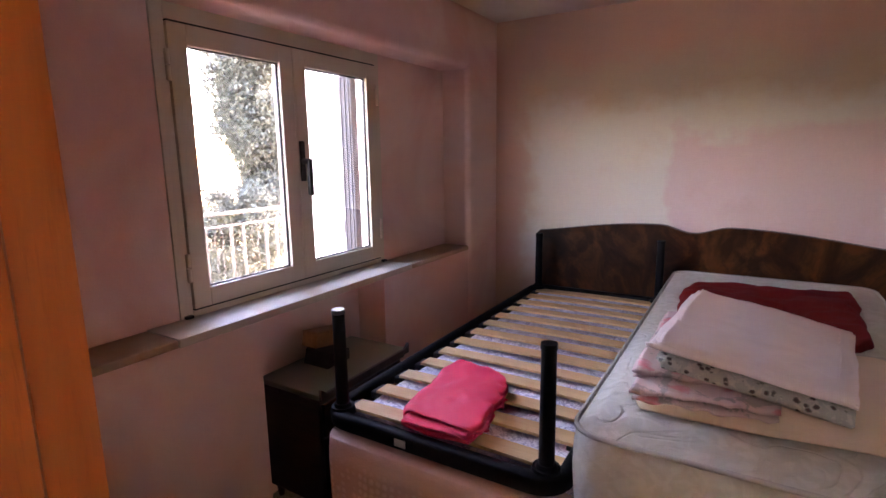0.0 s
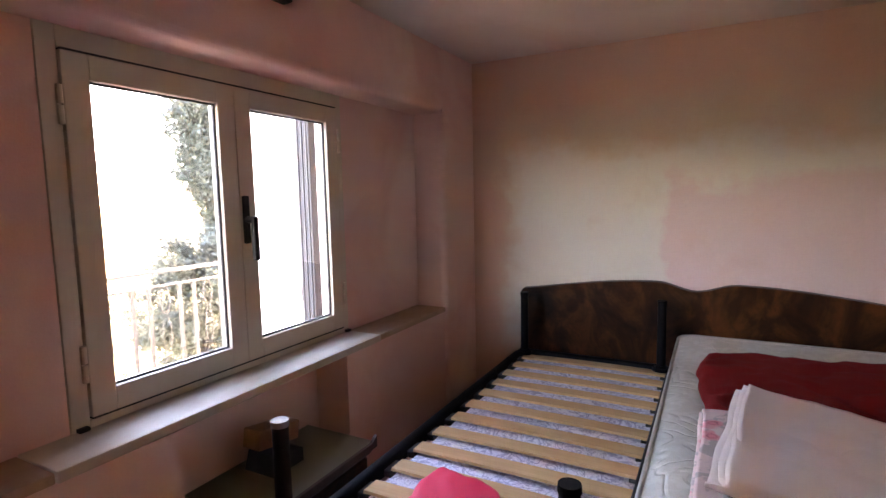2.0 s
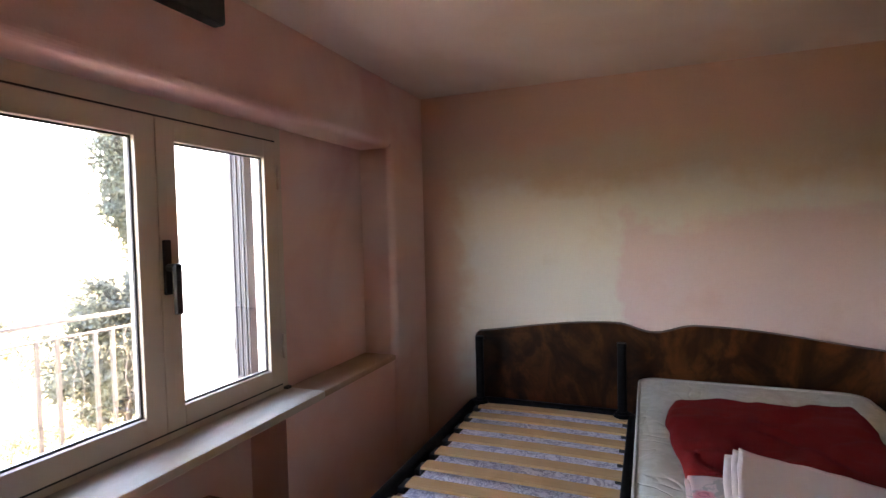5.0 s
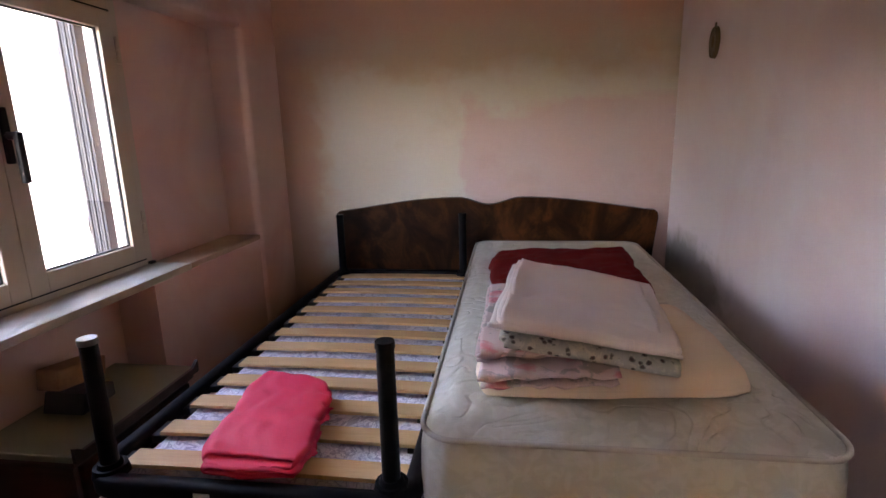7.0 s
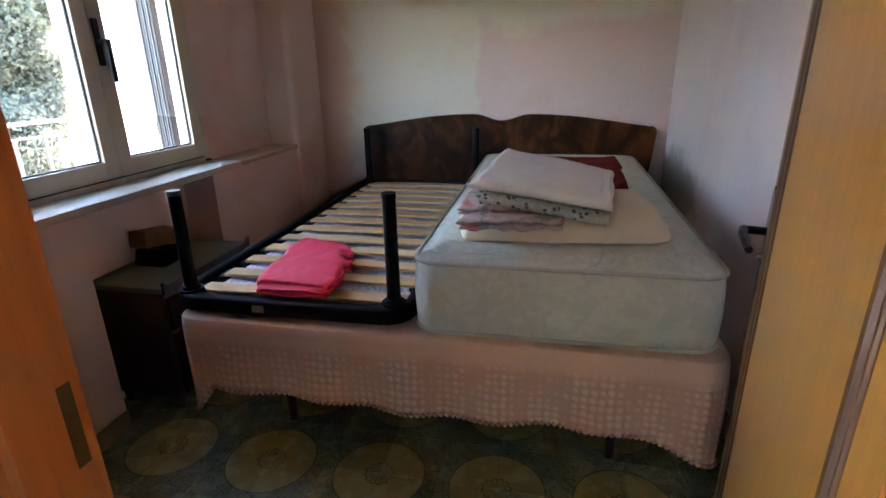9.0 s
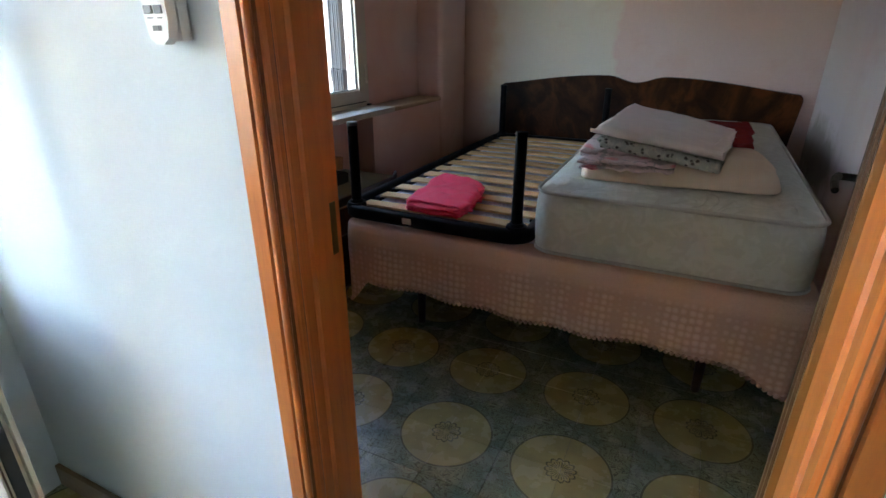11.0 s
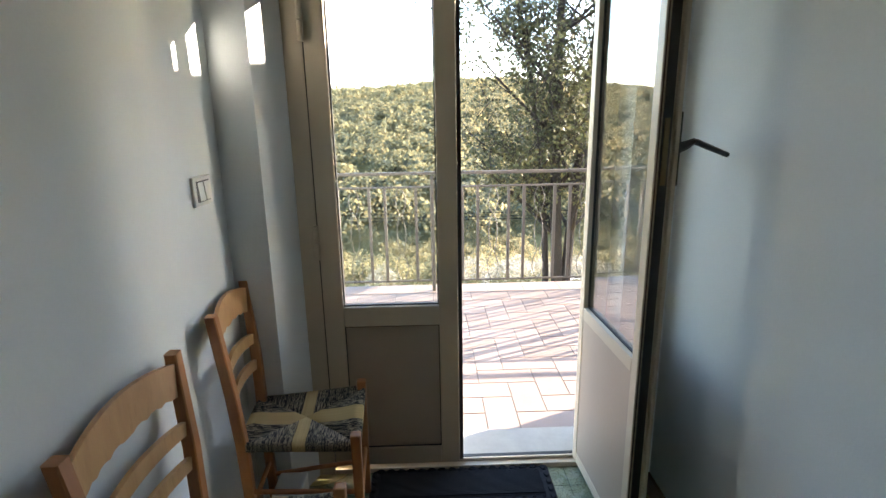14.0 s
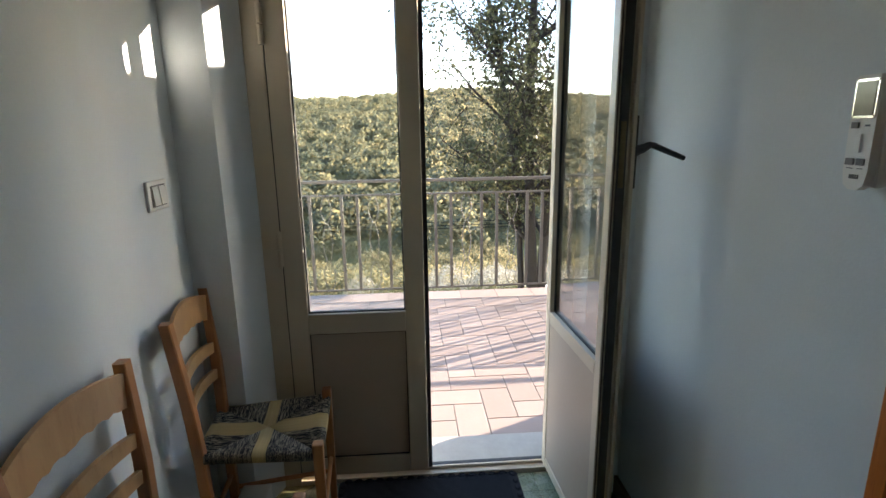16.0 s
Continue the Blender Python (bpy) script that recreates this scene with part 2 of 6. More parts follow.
def floral(name, ground, flower, leaf, scale=14, bloom=0.40, warp=0.0, local=True):
    n = Nodes(name, 0.85, spec=0.2)
    at = n.place(local)
    if warp:
        shift = n.add("ShaderNodeTexNoise")
        shift.inputs["Scale"].default_value, shift.inputs["Detail"].default_value = scale * 1.6, 3
        n.link(at, shift.inputs["Vector"])
        moved = n.add("ShaderNodeVectorMath")
        moved.operation = "MULTIPLY_ADD"
        moved.inputs[1].default_value = (warp, warp, warp)
        n.link(shift.outputs["Color"], moved.inputs[0])
        n.link(at, moved.inputs[2])
        at = moved.outputs[0]
    v = n.add("ShaderNodeTexVoronoi")
    v.inputs["Scale"].default_value = scale
    n.link(at, v.inputs["Vector"])
    wob = n.noise(scale * 3, 3, at)
    d = n.math("ADD", v.outputs["Distance"], n.math("MULTIPLY", n.math("SUBTRACT", wob, 0.5), 0.4))
    petals = n.ramp(d, (bloom * 0.45, (1, 1, 1)), (bloom * 0.8, (0.6, 0.6, 0.6)), (bloom, (0, 0, 0)))
    leaves = n.ramp(n.noise(scale * 1.1, 4, at, 0.6, 1.0), (0.52, (0, 0, 0)), (0.57, (1, 1, 1)))
    c = n.mix(n.math("MULTIPLY", leaves, 0.8), ground, leaf)
    c = n.mix(petals, c, flower)
    heart = n.math("LESS_THAN", n.math("ABSOLUTE", n.math("SUBTRACT", d, bloom * 0.35)), 0.025)
    c = n.mix(n.math("MULTIPLY", heart, 0.5), c, (0.20, 0.08, 0.09))
    n.color(c)
    return n.bump(n.noise(220, 2, at), 0.25, 0.001).mat


def lace(name):
    n = Nodes(name, 0.8, spec=0.2)
    w = n.noise(11, 2, None, 0.5, 3.0)
    line = n.math("LESS_THAN", n.math("ABSOLUTE", n.math("SUBTRACT", w, 0.5)), 0.036)
    w2 = n.noise(26, 2, None, 0.5, 2.0)
    line2 = n.math("LESS_THAN", n.math("ABSOLUTE", n.math("SUBTRACT", w2, 0.52)), 0.03)
    c = n.mix(n.noise(3, 3), (0.80, 0.78, 0.86), (0.88, 0.87, 0.91))
    c = n.mix(n.math("MULTIPLY", n.math("MAXIMUM", line, n.math("MULTIPLY", line2, 0.6)), 0.65), c, (0.30, 0.28, 0.40))
    n.color(c)
    return n.bump(n.noise(300, 2), 0.3, 0.001).mat


def crochet(name):
    n = Nodes(name, 0.9, spec=0.15)
    v = n.add("ShaderNodeTexVoronoi")
    v.inputs["Scale"].default_value = 40
    v.inputs["Randomness"].default_value = 0.22
    n.link(n.place(), v.inputs["Vector"])
    holes = n.ramp(v.outputs["Distance"], (0.2, (1, 1, 1)), (0.55, (0, 0, 0)))
    knit = n.noise(160, 3)
    c = n.mix(n.noise(4, 4), (0.70, 0.445, 0.325), (0.78, 0.545, 0.42))
    sep = n.add("ShaderNodeSeparateXYZ")
    n.link(n.place(), sep.inputs[0])
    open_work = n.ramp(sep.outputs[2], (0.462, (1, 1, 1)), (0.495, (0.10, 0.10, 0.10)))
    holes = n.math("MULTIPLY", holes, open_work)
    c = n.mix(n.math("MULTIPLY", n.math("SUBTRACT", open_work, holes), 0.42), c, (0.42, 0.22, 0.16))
    c = n.mix(n.math("MULTIPLY", holes, 0.40), c, (0.80, 0.62, 0.54))
    c = n.mix(n.math("MULTIPLY", knit, 0.30), c, (0.42, 0.27, 0.23))
    n.color(c)
    return n.bump(n.math("ADD", holes, n.math("MULTIPLY", knit, 0.6)), 0.7, 0.005).mat


def ticking(name, quilt=1.0):
    """Mattress cloth: pale green-white damask, with stitched waves where it is quilted."""
    n = Nodes(name, 0.75, spec=0.2)
    w = n.noise(5.0, 1, None, 0.4, 1.8)
    stitch = n.ramp(n.math("ABSOLUTE", n.math("SUBTRACT", w, 0.5)), (0.0, (0, 0, 0)), (0.045, (1, 1, 1)))
    damask = n.noise(24, 3, None, 0.5, 1.0)
    c = n.mix(n.ramp(damask, (0.45, (0, 0, 0)), (0.58, (1, 1, 1))), (0.54, 0.565, 0.50), (0.60, 0.625, 0.565))
    c = n.mix(n.math("MULTIPLY", n.noise(2.5, 4), 0.25), c, (0.46, 0.42, 0.30))
    n.color(c)
    return n.bump(n.math("MULTIPLY_ADD", stitch, quilt, n.math("MULTIPLY", n.noise(250, 2), 0.3)), 0.6, 0.005).mat


M_PINK = plaster("pink_plaster", (0.64, 0.365, 0.305), (0.71, 0.50, 0.425), (0.53, 0.30, 0.20))
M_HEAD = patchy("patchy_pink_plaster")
M_EAST = mould_and_shade("lilac_plaster", (0.63, 0.50, 0.51), (0.67, 0.595, 0.61))
M_CEIL = plaster("ceiling_plaster", (0.66, 0.52, 0.43), (0.72, 0.60, 0.51), (0.60, 0.45, 0.35))
M_HALL = plaster("hall_plaster", (0.61, 0.665, 0.68), (0.67, 0.72, 0.735), (0.60, 0.60, 0.56), (0.7, 0.9))
M_OUT = plaster("outside_stucco", (0.72, 0.68, 0.60), (0.80, 0.77, 0.70), (0.6, 0.55, 0.47))
M_TILE = floor_tile("patterned_floor_tile")
M_GROUT = two_tone("grout", (0.20, 0.19, 0.14), (0.30, 0.28, 0.20), 20, 0.9)
M_SKIRT = two_tone("brown_skirting_tile", (0.16, 0.10, 0.05), (0.24, 0.16, 0.08), 9, 0.35)
M_MARBLE = two_tone("cream_marble", (0.36, 0.285, 0.19), (0.60, 0.53, 0.42), 5, 0.62, bump=0.15, spec=0.35)
M_STEP = two_tone("weathered_stone_step", (0.22, 0.21, 0.185), (0.37, 0.35, 0.31), 14, 0.75)
M_LEDGE = two_tone("worn_ledge_plaster", (0.26, 0.135, 0.065), (0.46, 0.33, 0.22), 9, 0.8)
M_ALU = two_tone("cream_painted_aluminium", (0.53, 0.46, 0.34), (0.59, 0.52, 0.40), 3, 0.38, bump=0.05)
M_PANEL = two_tone("beige_door_panel", (0.40, 0.33, 0.25), (0.46, 0.38, 0.30), 3, 0.45, bump=0.05)
M_BLACK = two_tone("black_rubber_seal", (0.012, 0.012, 0.012), (0.03, 0.03, 0.03), 20, 0.6)
M_BRONZE = two_tone("dark_bronze_handle", (0.008, 0.007, 0.0065), (0.018, 0.015, 0.013), 25, 0.42, 0.3)
M_IRONPAINT = two_tone("grey_painted_iron", (0.060, 0.056, 0.050), (0.105, 0.098, 0.086), 14, 0.55, 0.1)
M_SHUTTER = two_tone("grey_brown_shutter_paint", (0.035, 0.034, 0.036), (0.075, 0.072, 0.075), 12, 0.55)
M_ORANGE = wood("orange_stained_wood", (0.50, 0.135, 0.024), (0.62, 0.195, 0.038), (0.32, 0.068, 0.011), (30, 30, 2.2), 0.33, 0.25, False)
M_OCHRE = wood("ochre_veneer", (0.24, 0.096, 0.015), (0.30, 0.125, 0.022), (0.18, 0.066, 0.009), (26, 26, 1.6), 0.36, 0.2, False)
M_GROOVE = wood("dark_moulding_wood", (0.055, 0.022, 0.008), (0.095, 0.040, 0.013), (0.03, 0.012, 0.005), (26, 26, 1.6), 0.35, 0.2, False)
M_SEAM = wood("brown_seam_wood", (0.17, 0.055, 0.015), (0.25, 0.085, 0.022), (0.10, 0.03, 0.008), (26, 26, 1.6), 0.4, 0.2, False)
M_CHAIR = wood("honey_beech", (0.50, 0.275, 0.115), (0.60, 0.36, 0.165), (0.37, 0.185, 0.07), (14, 14, 3), 0.42, 0.15, False)
M_CHAIR2 = wood("red_brown_beech", (0.35, 0.145, 0.05), (0.44, 0.20, 0.072), (0.24, 0.09, 0.028), (14, 14, 3), 0.42, 0.15, False)
M_BURL = burl("walnut_burl")
M_DARKWOOD = wood("black_brown_wood", (0.040, 0.021, 0.014), (0.075, 0.038, 0.024), (0.018, 0.009, 0.006), (6, 30, 30), 0.32, 0.3)
M_BIRCH = wood("birch_slat", (0.62, 0.37, 0.155), (0.70, 0.45, 0.21), (0.52, 0.28, 0.10), (4, 60, 60), 0.65)
M_BEDIRON = two_tone("black_lacquered_tube", (0.004, 0.004, 0.0042), (0.009, 0.009, 0.0095), 12, 0.55, 0.0, spec=0.07)
M_LABEL = two_tone("paper_label", (0.6, 0.58, 0.52), (0.72, 0.70, 0.65), 40, 0.7)
M_LACE = lace("lace_printed_cotton")
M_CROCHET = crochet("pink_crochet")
M_TICK = ticking("mattress_ticking")
M_TICKSIDE = ticking("mattress_side_cloth", 0.12)
M_PIPING = two_tone("grey_piping", (0.40, 0.40, 0.36), (0.52, 0.52, 0.46), 30, 0.8)
M_PILLOW = two_tone("cream_cotton", (0.68, 0.56, 0.42), (0.78, 0.68, 0.54), 5, 0.85, bump=0.25, fine=200, spec=0.2)
M_WHITE = two_tone("white_cotton", (0.74, 0.68, 0.66), (0.82, 0.78, 0.76), 6, 0.85, bump=0.25, fine=220, spec=0.2)
M_GREYFLORAL = floral("grey_floral_cotton", (0.40, 0.43, 0.39), (0.07, 0.07, 0.07), (0.52, 0.53, 0.46), 52, 0.34)
M_ROSE = floral("rose_print_cotton", (0.62, 0.50, 0.49), (0.66, 0.23, 0.26), (0.33, 0.33, 0.32), 13, 0.42, 0.06)
M_RED = two_tone("burgundy_fleece", (0.14, 0.010, 0.010), (0.22, 0.018, 0.016), 9, 0.95, bump=0.6, fine=180, dist=0.003, spec=0.1)
M_CORAL = two_tone("coral_pink_nylon", (0.86, 0.026, 0.075), (0.92, 0.045, 0.105), 9, 0.65, bump=0.25, fine=120)
M_GREENTOP = two_tone("green_grey_marble_top", (0.17, 0.18, 0.115), (0.24, 0.24, 0.165), 3, 0.35, bump=0.03)
M_OLDWOOD = wood("worn_orange_wood", (0.22, 0.10, 0.035), (0.32, 0.16, 0.06), (0.12, 0.05, 0.02), (20, 20, 20), 0.5)
M_WHITEPLASTIC = two_tone("white_plastic", (0.74, 0.74, 0.71), (0.80, 0.80, 0.77), 6, 0.35, bump=0.03)
M_GREYPLASTIC = two_tone("grey_plastic", (0.09, 0.09, 0.10), (0.14, 0.14, 0.15), 20, 0.4)
M_LCD = two_tone("grey_liquid_crystal", (0.13, 0.14, 0.12), (0.19, 0.20, 0.17), 10, 0.12, bump=0.02)
M_CHROME = two_tone("chrome", (0.6, 0.6, 0.6), (0.7, 0.7, 0.7), 10, 0.15, 0.95, bump=0.02)
M_BRASS = two_tone("aged_brass", (0.10, 0.075, 0.035), (0.2, 0.15, 0.07), 30, 0.35, 0.8)
M_RUBBER = two_tone("black_rubber_mat", (0.010, 0.010, 0.012), (0.022, 0.022, 0.026), 12, 0.6, bump=0.7, fine=260, dist=0.003, spec=0.1)
M_CORDGREY = rush("grey_rush_cord_across", (26, 420, 420))
M_CORDGREY2 = rush("grey_rush_cord_along", (420, 26, 420))
M_CORDCREAM = islands("cream_rush_cord", ((0.0, (0.50, 0.38, 0.17)), (1.0, (0.66, 0.54, 0.28))), 0.8)
M_TERRA = varied("pink_terracotta_tile", (0.168, 0.124, 0.102), (0.245, 0.192, 0.163), 0.65)
M_MORTAR = two_tone("dark_mortar", (0.09, 0.08, 0.07), (0.16, 0.14, 0.12), 6, 0.9)
M_BRICK = two_tone("terracotta_brick", (0.22, 0.085, 0.045), (0.33, 0.15, 0.08), 9, 0.85)
M_CONCRETE = two_tone("weathered_concrete", (0.30, 0.28, 0.25), (0.42, 0.39, 0.35), 3, 0.85)
M_BARK = two_tone("tree_bark", (0.011, 0.009, 0.008), (0.036, 0.030, 0.025), 12, 0.9, bump=1.0, fine=40, dist=0.02)
M_LEAF = islands("dark_green_leaves", ((0.1, (0.025, 0.032, 0.018)), (0.5, (0.065, 0.075, 0.037)), (0.9, (0.17, 0.155, 0.07))), 0.5, 0.35)
M_CYPRESS = islands("grey_green_cypress", ((0.1, (0.045, 0.055, 0.046)), (0.5, (0.070, 0.080, 0.062)), (0.9, (0.105, 0.115, 0.085))), 0.75, 0.3)
# low stops lifted and greyed: valley haze is put into the leaf colour
M_WOODS = islands("hillside_woods", ((0.20, (0.060, 0.070, 0.056)), (0.46, (0.115, 0.120, 0.075)), (0.64, (0.22, 0.19, 0.092)), (0.85, (0.36, 0.285, 0.14))), 0.85, 0.5)
M_SILVER = islands("silver_green_shrub", ((0.0, (0.10, 0.10, 0.075)), (0.5, (0.22, 0.215, 0.17)), (1.0, (0.40, 0.37, 0.30))), 0.7, 0.3)
M_GRASS = two_tone("dry_grass_ground", (0.10, 0.088, 0.035), (0.20, 0.165, 0.07), 0.5, 0.95, bump=1.0, fine=4, dist=0.1, spec=0.05)
M_GLASS = clear_glass("window_glass")


# ---- building helpers ----
def part(name, bm, material, parent=None, label="", smooth=False):
    """Links a bmesh as one mesh object, under a thing or a part."""
    me = bpy.data.meshes.new(name)
    bmesh.ops.recalc_face_normals(bm, faces=bm.faces)
    bm.to_mesh(me)
    bm.free()
    for m in material if isinstance(material, (list, tuple)) else (material,):
        me.materials.append(m)
    if smooth:
        me.shade_smooth()
    ob = new(name, me)
    if parent is not None:
        ob.parent = parent
    if label:
        ob["label"] = label
    return ob


def thing(name, label, category, group="", at=(0, 0, 0), turn=0.0, kind=""):
    ob = tagged(new(name), label, category, group, kind)
    ob.matrix_basis = pose(*at, 0, 0, turn)
    return ob


def setting(name, bm, material, label="", category="", smooth=False):
    return tagged(part(name, bm, material, None, "", smooth), label, category, kind="structure")


def box(bm, lo, hi, bevel=0.0, seg=2, mat=0):
    lo, hi = Vector(lo), Vector(hi)
    made = bmesh.ops.create_cube(bm, size=1.0, matrix=Matrix.LocRotScale((lo + hi) / 2, None, hi - lo))["verts"]
    faces = set(f for v in made for f in v.link_faces)
    if bevel:
        edges = set(e for v in made for e in v.link_edges)
        res = bmesh.ops.bevel(bm, geom=list(edges), offset=bevel, segments=seg, profile=0.6, affect="EDGES")
        faces = set(f for f in faces if f.is_valid) | set(res["faces"])
    for f in faces:
        f.material_index = mat
    return made


def boxes(*items, bevel=0.0):
    bm = bmesh.new()
    for lo, hi in items:
        box(bm, lo, hi, bevel)
    return bm


def rod(bm, a, b, r, r2=None, sides=10, caps=True):
    a, b = Vector(a), Vector(b)
    d = b - a
    m = Matrix.Translation((a + b) / 2) @ d.to_track_quat("Z", "Y").to_matrix().to_4x4()
    return bmesh.ops.create_cone(bm, cap_ends=caps, segments=sides, radius1=r, radius2=r if r2 is None else r2, depth=d.length, matrix=m)["verts"]


def tube(bm, pts, r, sides=8, closed=False):
    """A round tube along points; r is a number or one a point."""
    pts = [Vector(p) for p in pts]
    n = len(pts)
    rings = []
    up = Vector((0.13, 0.21, 0.97))
    for i, p in enumerate(pts):
        d = (pts[(i + 1) % n] - pts[i - 1]) if closed else (pts[min(i + 1, n - 1)] - pts[max(i - 1, 0)])
        d.normalize()
        s = d.cross(up).normalized()
        u = s.cross(d)
        rr = r[i] if isinstance(r, (list, tuple)) else r
        rings.append([bm.verts.new(p + rr * (math.cos(2 * math.pi * k / sides) * s + math.sin(2 * math.pi * k / sides) * u)) for k in range(sides)])
    for i in range(n if closed else n - 1):
        a, b = rings[i], rings[(i + 1) % n]
        for k in range(sides):
            bm.faces.new((a[k], a[(k + 1) % sides], b[(k + 1) % sides], b[k]))
    if not closed:
        bm.faces.new(rings[0])
        bm.faces.new(rings[-1])


def prism(bm, outline, axis, lo, hi, mat=0):
    """An outline of (u, v) drawn out along an axis; u, v are the two other axes in order."""
    def at(u, v, w):
        return {"x": (w, u, v), "y": (u, w, v), "z": (u, v, w)}[axis]
    a = [bm.verts.new(at(u, v, lo)) for u, v in outline]
    b = [bm.verts.new(at(u, v, hi)) for u, v in outline]
    made = [bm.faces.new(a), bm.faces.new(b)]
    for i in range(len(a)):
        j = (i + 1) % len(a)
        made.append(bm.faces.new((a[i], a[j], b[j], b[i])))
    for f in made:
        f.material_index = mat
    return made


def wave(x, y, z, s, seed=0.0):
    return noise.noise(Vector((x * s + seed, y * s - seed, z * s + 2 * seed)))


def soft_slab(corners, thick, nx=28, ny=28, rumple=0.006, fold=0.0, seed=0.0, round_edge=0.02, bulge=0.0, corner=0.0):
    """A folded cloth or pillow over four corners (near left, near right, far right, far left) of its underside: a closed, rumpled skin."""
    bm = bmesh.new()
    c = [Vector(p) for p in corners]
    size = max((c[1] - c[0]).length, (c[3] - c[0]).length)
    top, bot = {}, {}
    for j in range(ny + 1):
        for i in range(nx + 1):
            u, v = i / nx, j / ny
            uu = 0.5 + (u - 0.5) * (1 - corner * (2 * v - 1) ** 4)
            vv = 0.5 + (v - 0.5) * (1 - corner * (2 * u - 1) ** 4)
            p = c[0].lerp(c[1], uu).lerp(c[3].lerp(c[2], uu), vv)
            edge = min(u, 1 - u, v, 1 - v) * size
            k = min(1.0, edge / round_edge) if round_edge else 1.0
            k = math.sqrt(max(0.0, 1 - (1 - k) ** 2))
            full = thick * (0.12 + 0.88 * k) + bulge * (16 * u * (1 - u) * v * (1 - v)) ** 0.7
            n1 = wave(p.x, p.y, 0, 7, seed) + 0.5 * wave(p.x, p.y, 0, 19, seed)
            ridge = fold * (abs(math.sin(7 * u + 2.5 * v + 5 * wave(p.x, p.y, 0, 5, seed + 3))) - 0.5)
            side = Vector((wave(p.x, p.y, 1, 9, seed + 5), wave(p.x, p.y, 2, 9, seed + 9), 0)) * rumple * 1.5
            if k < 1:
                p = p + side
            top[i, j] = bm.verts.new(p + Vector((0, 0, full + (rumple * n1 + ridge) * k)))
            bot[i, j] = bm.verts.new(p + Vector((0, 0, 0.002 * (1 - k))))
    for j in range(ny):
        for i in range(nx):
            bm.faces.new((top[i, j], top[i + 1, j], top[i + 1, j + 1], top[i, j + 1]))
            bm.faces.new((bot[i, j], bot[i, j + 1], bot[i + 1, j + 1], bot[i + 1, j]))
    rim = [(i, 0) for i in range(nx)] + [(nx, j) for j in range(ny)] + [(i, ny) for i in range(nx, 0, -1)] + [(0, j) for j in range(ny, 0, -1)]
    for q in range(len(rim)):
        a, b = rim[q], rim[(q + 1) % len(rim)]
        bm.faces.new((bot[a], bot[b], top[b], top[a]))
    return bm


def mesh_from(name, verts, faces, material, parent=None, label=""):
    """A mesh from numpy arrays of places and of quads (or triangles)."""
    me = bpy.data.meshes.new(name)
    nv, nf, k = len(verts), len(faces), faces.shape[1]
    me.vertices.add(nv)
    me.vertices.foreach_set("co", verts.astype(np.float32).ravel())
    me.loops.add(nf * k)
    me.loops.foreach_set("vertex_index", faces.astype(np.int32).ravel())
    me.polygons.add(nf)
    me.polygons.foreach_set("loop_start", np.arange(0, nf * k, k, dtype=np.int32))
    me.update(calc_edges=True)
    me.materials.append(material)
    ob = new(name, me)
    if parent is not None:
        ob.parent = parent
    if label:
        ob["label"] = label
    return ob


def leaf_quads(centres, size, rng, long=1.6):
    """Small bent leaves, one diamond of four corners a centre, turned at random."""
    n = len(centres)
    a = rng.normal(size=(n, 3))
    a /= np.linalg.norm(a, axis=1, keepdims=True)
    b = np.cross(a, rng.normal(size=(n, 3)))
    b /= np.linalg.norm(b, axis=1, keepdims=True) + 1e-9
    s = (size * rng.uniform(0.6, 1.4, n))[:, None]
    v = np.stack([centres - a * s * long / 2, centres + b * s / 2, centres + a * s * long / 2, centres - b * s / 2], 1).reshape(-1, 3)
    return v, np.arange(4 * n).reshape(-1, 4)


# ---- plan (metres): x east, y north, z up ----
WX, EX = 0.18, 2.42          # bedroom west and east faces
HX = 0.24                    # hall west face
SY, NY = 0.03, 3.06          # bedroom south and north faces
HY, HS = -0.11, -1.585       # hall north and south faces
HE = 3.5                     # hall east face
OX = -0.13                   # outside face of the west wall
CZ = 2.27                    # ceiling
NICHE_T, SILL = 1.940, 0.88
DX0, DX1, DZ = 1.253, 2.0, 2.03   # bedroom door opening
FY0, FY1, FZ = -1.393, -0.27, 1.96  # french door opening

# ---- structure ----
E_ = 0.12
floor = setting("floor", boxes(((OX + 0.10, HS - E_, -0.14), (HE + E_, NY + E_, -0.007))), M_GROUT, "old patterned glazed tile floor, yellow-green", "floor")
setting("ceiling", boxes(((OX, HS - E_, CZ), (HE + E_, NY + E_, CZ + 0.15))), M_CEIL, "plain plastered ceiling with a warm tint", "ceiling")
NICHE_N = 2.67               # niche's north end
LX = WX - 0.012              # wall face under the sill
west = boxes(
    ((OX, 2.032, SILL - 0.03), (0.0, NICHE_N, NICHE_T)), ((OX, SY, SILL - 0.03), (0.0, 0.862, NICHE_T)),
    ((OX, 0.862, 1.945), (-0.001, 2.032, NICHE_T + 0.04)), ((OX, 0.862, SILL - 0.03), (-0.021, 2.032, 0.872)),
    ((OX, SY, 0), (LX, 1.057, SILL - 0.03)), ((OX, 1.808, 0), (LX, NICHE_N, SILL - 0.03)),
    ((OX, 1.057, 0), (0.0, 1.808, SILL - 0.03)))
ROUND = [(0.035 * math.cos(math.pi / 2 * k / 6), 0.035 * math.sin(math.pi / 2 * k / 6)) for k in range(7)]
prism(west, [(OX, NICHE_T)] + [(WX - 0.035 + b, NICHE_T + 0.035 - a) for a, b in ROUND] + [(WX, CZ), (OX, CZ)], "y", SY, NICHE_N)
box(west, (OX, NICHE_N, NICHE_T), (WX, NY, CZ))
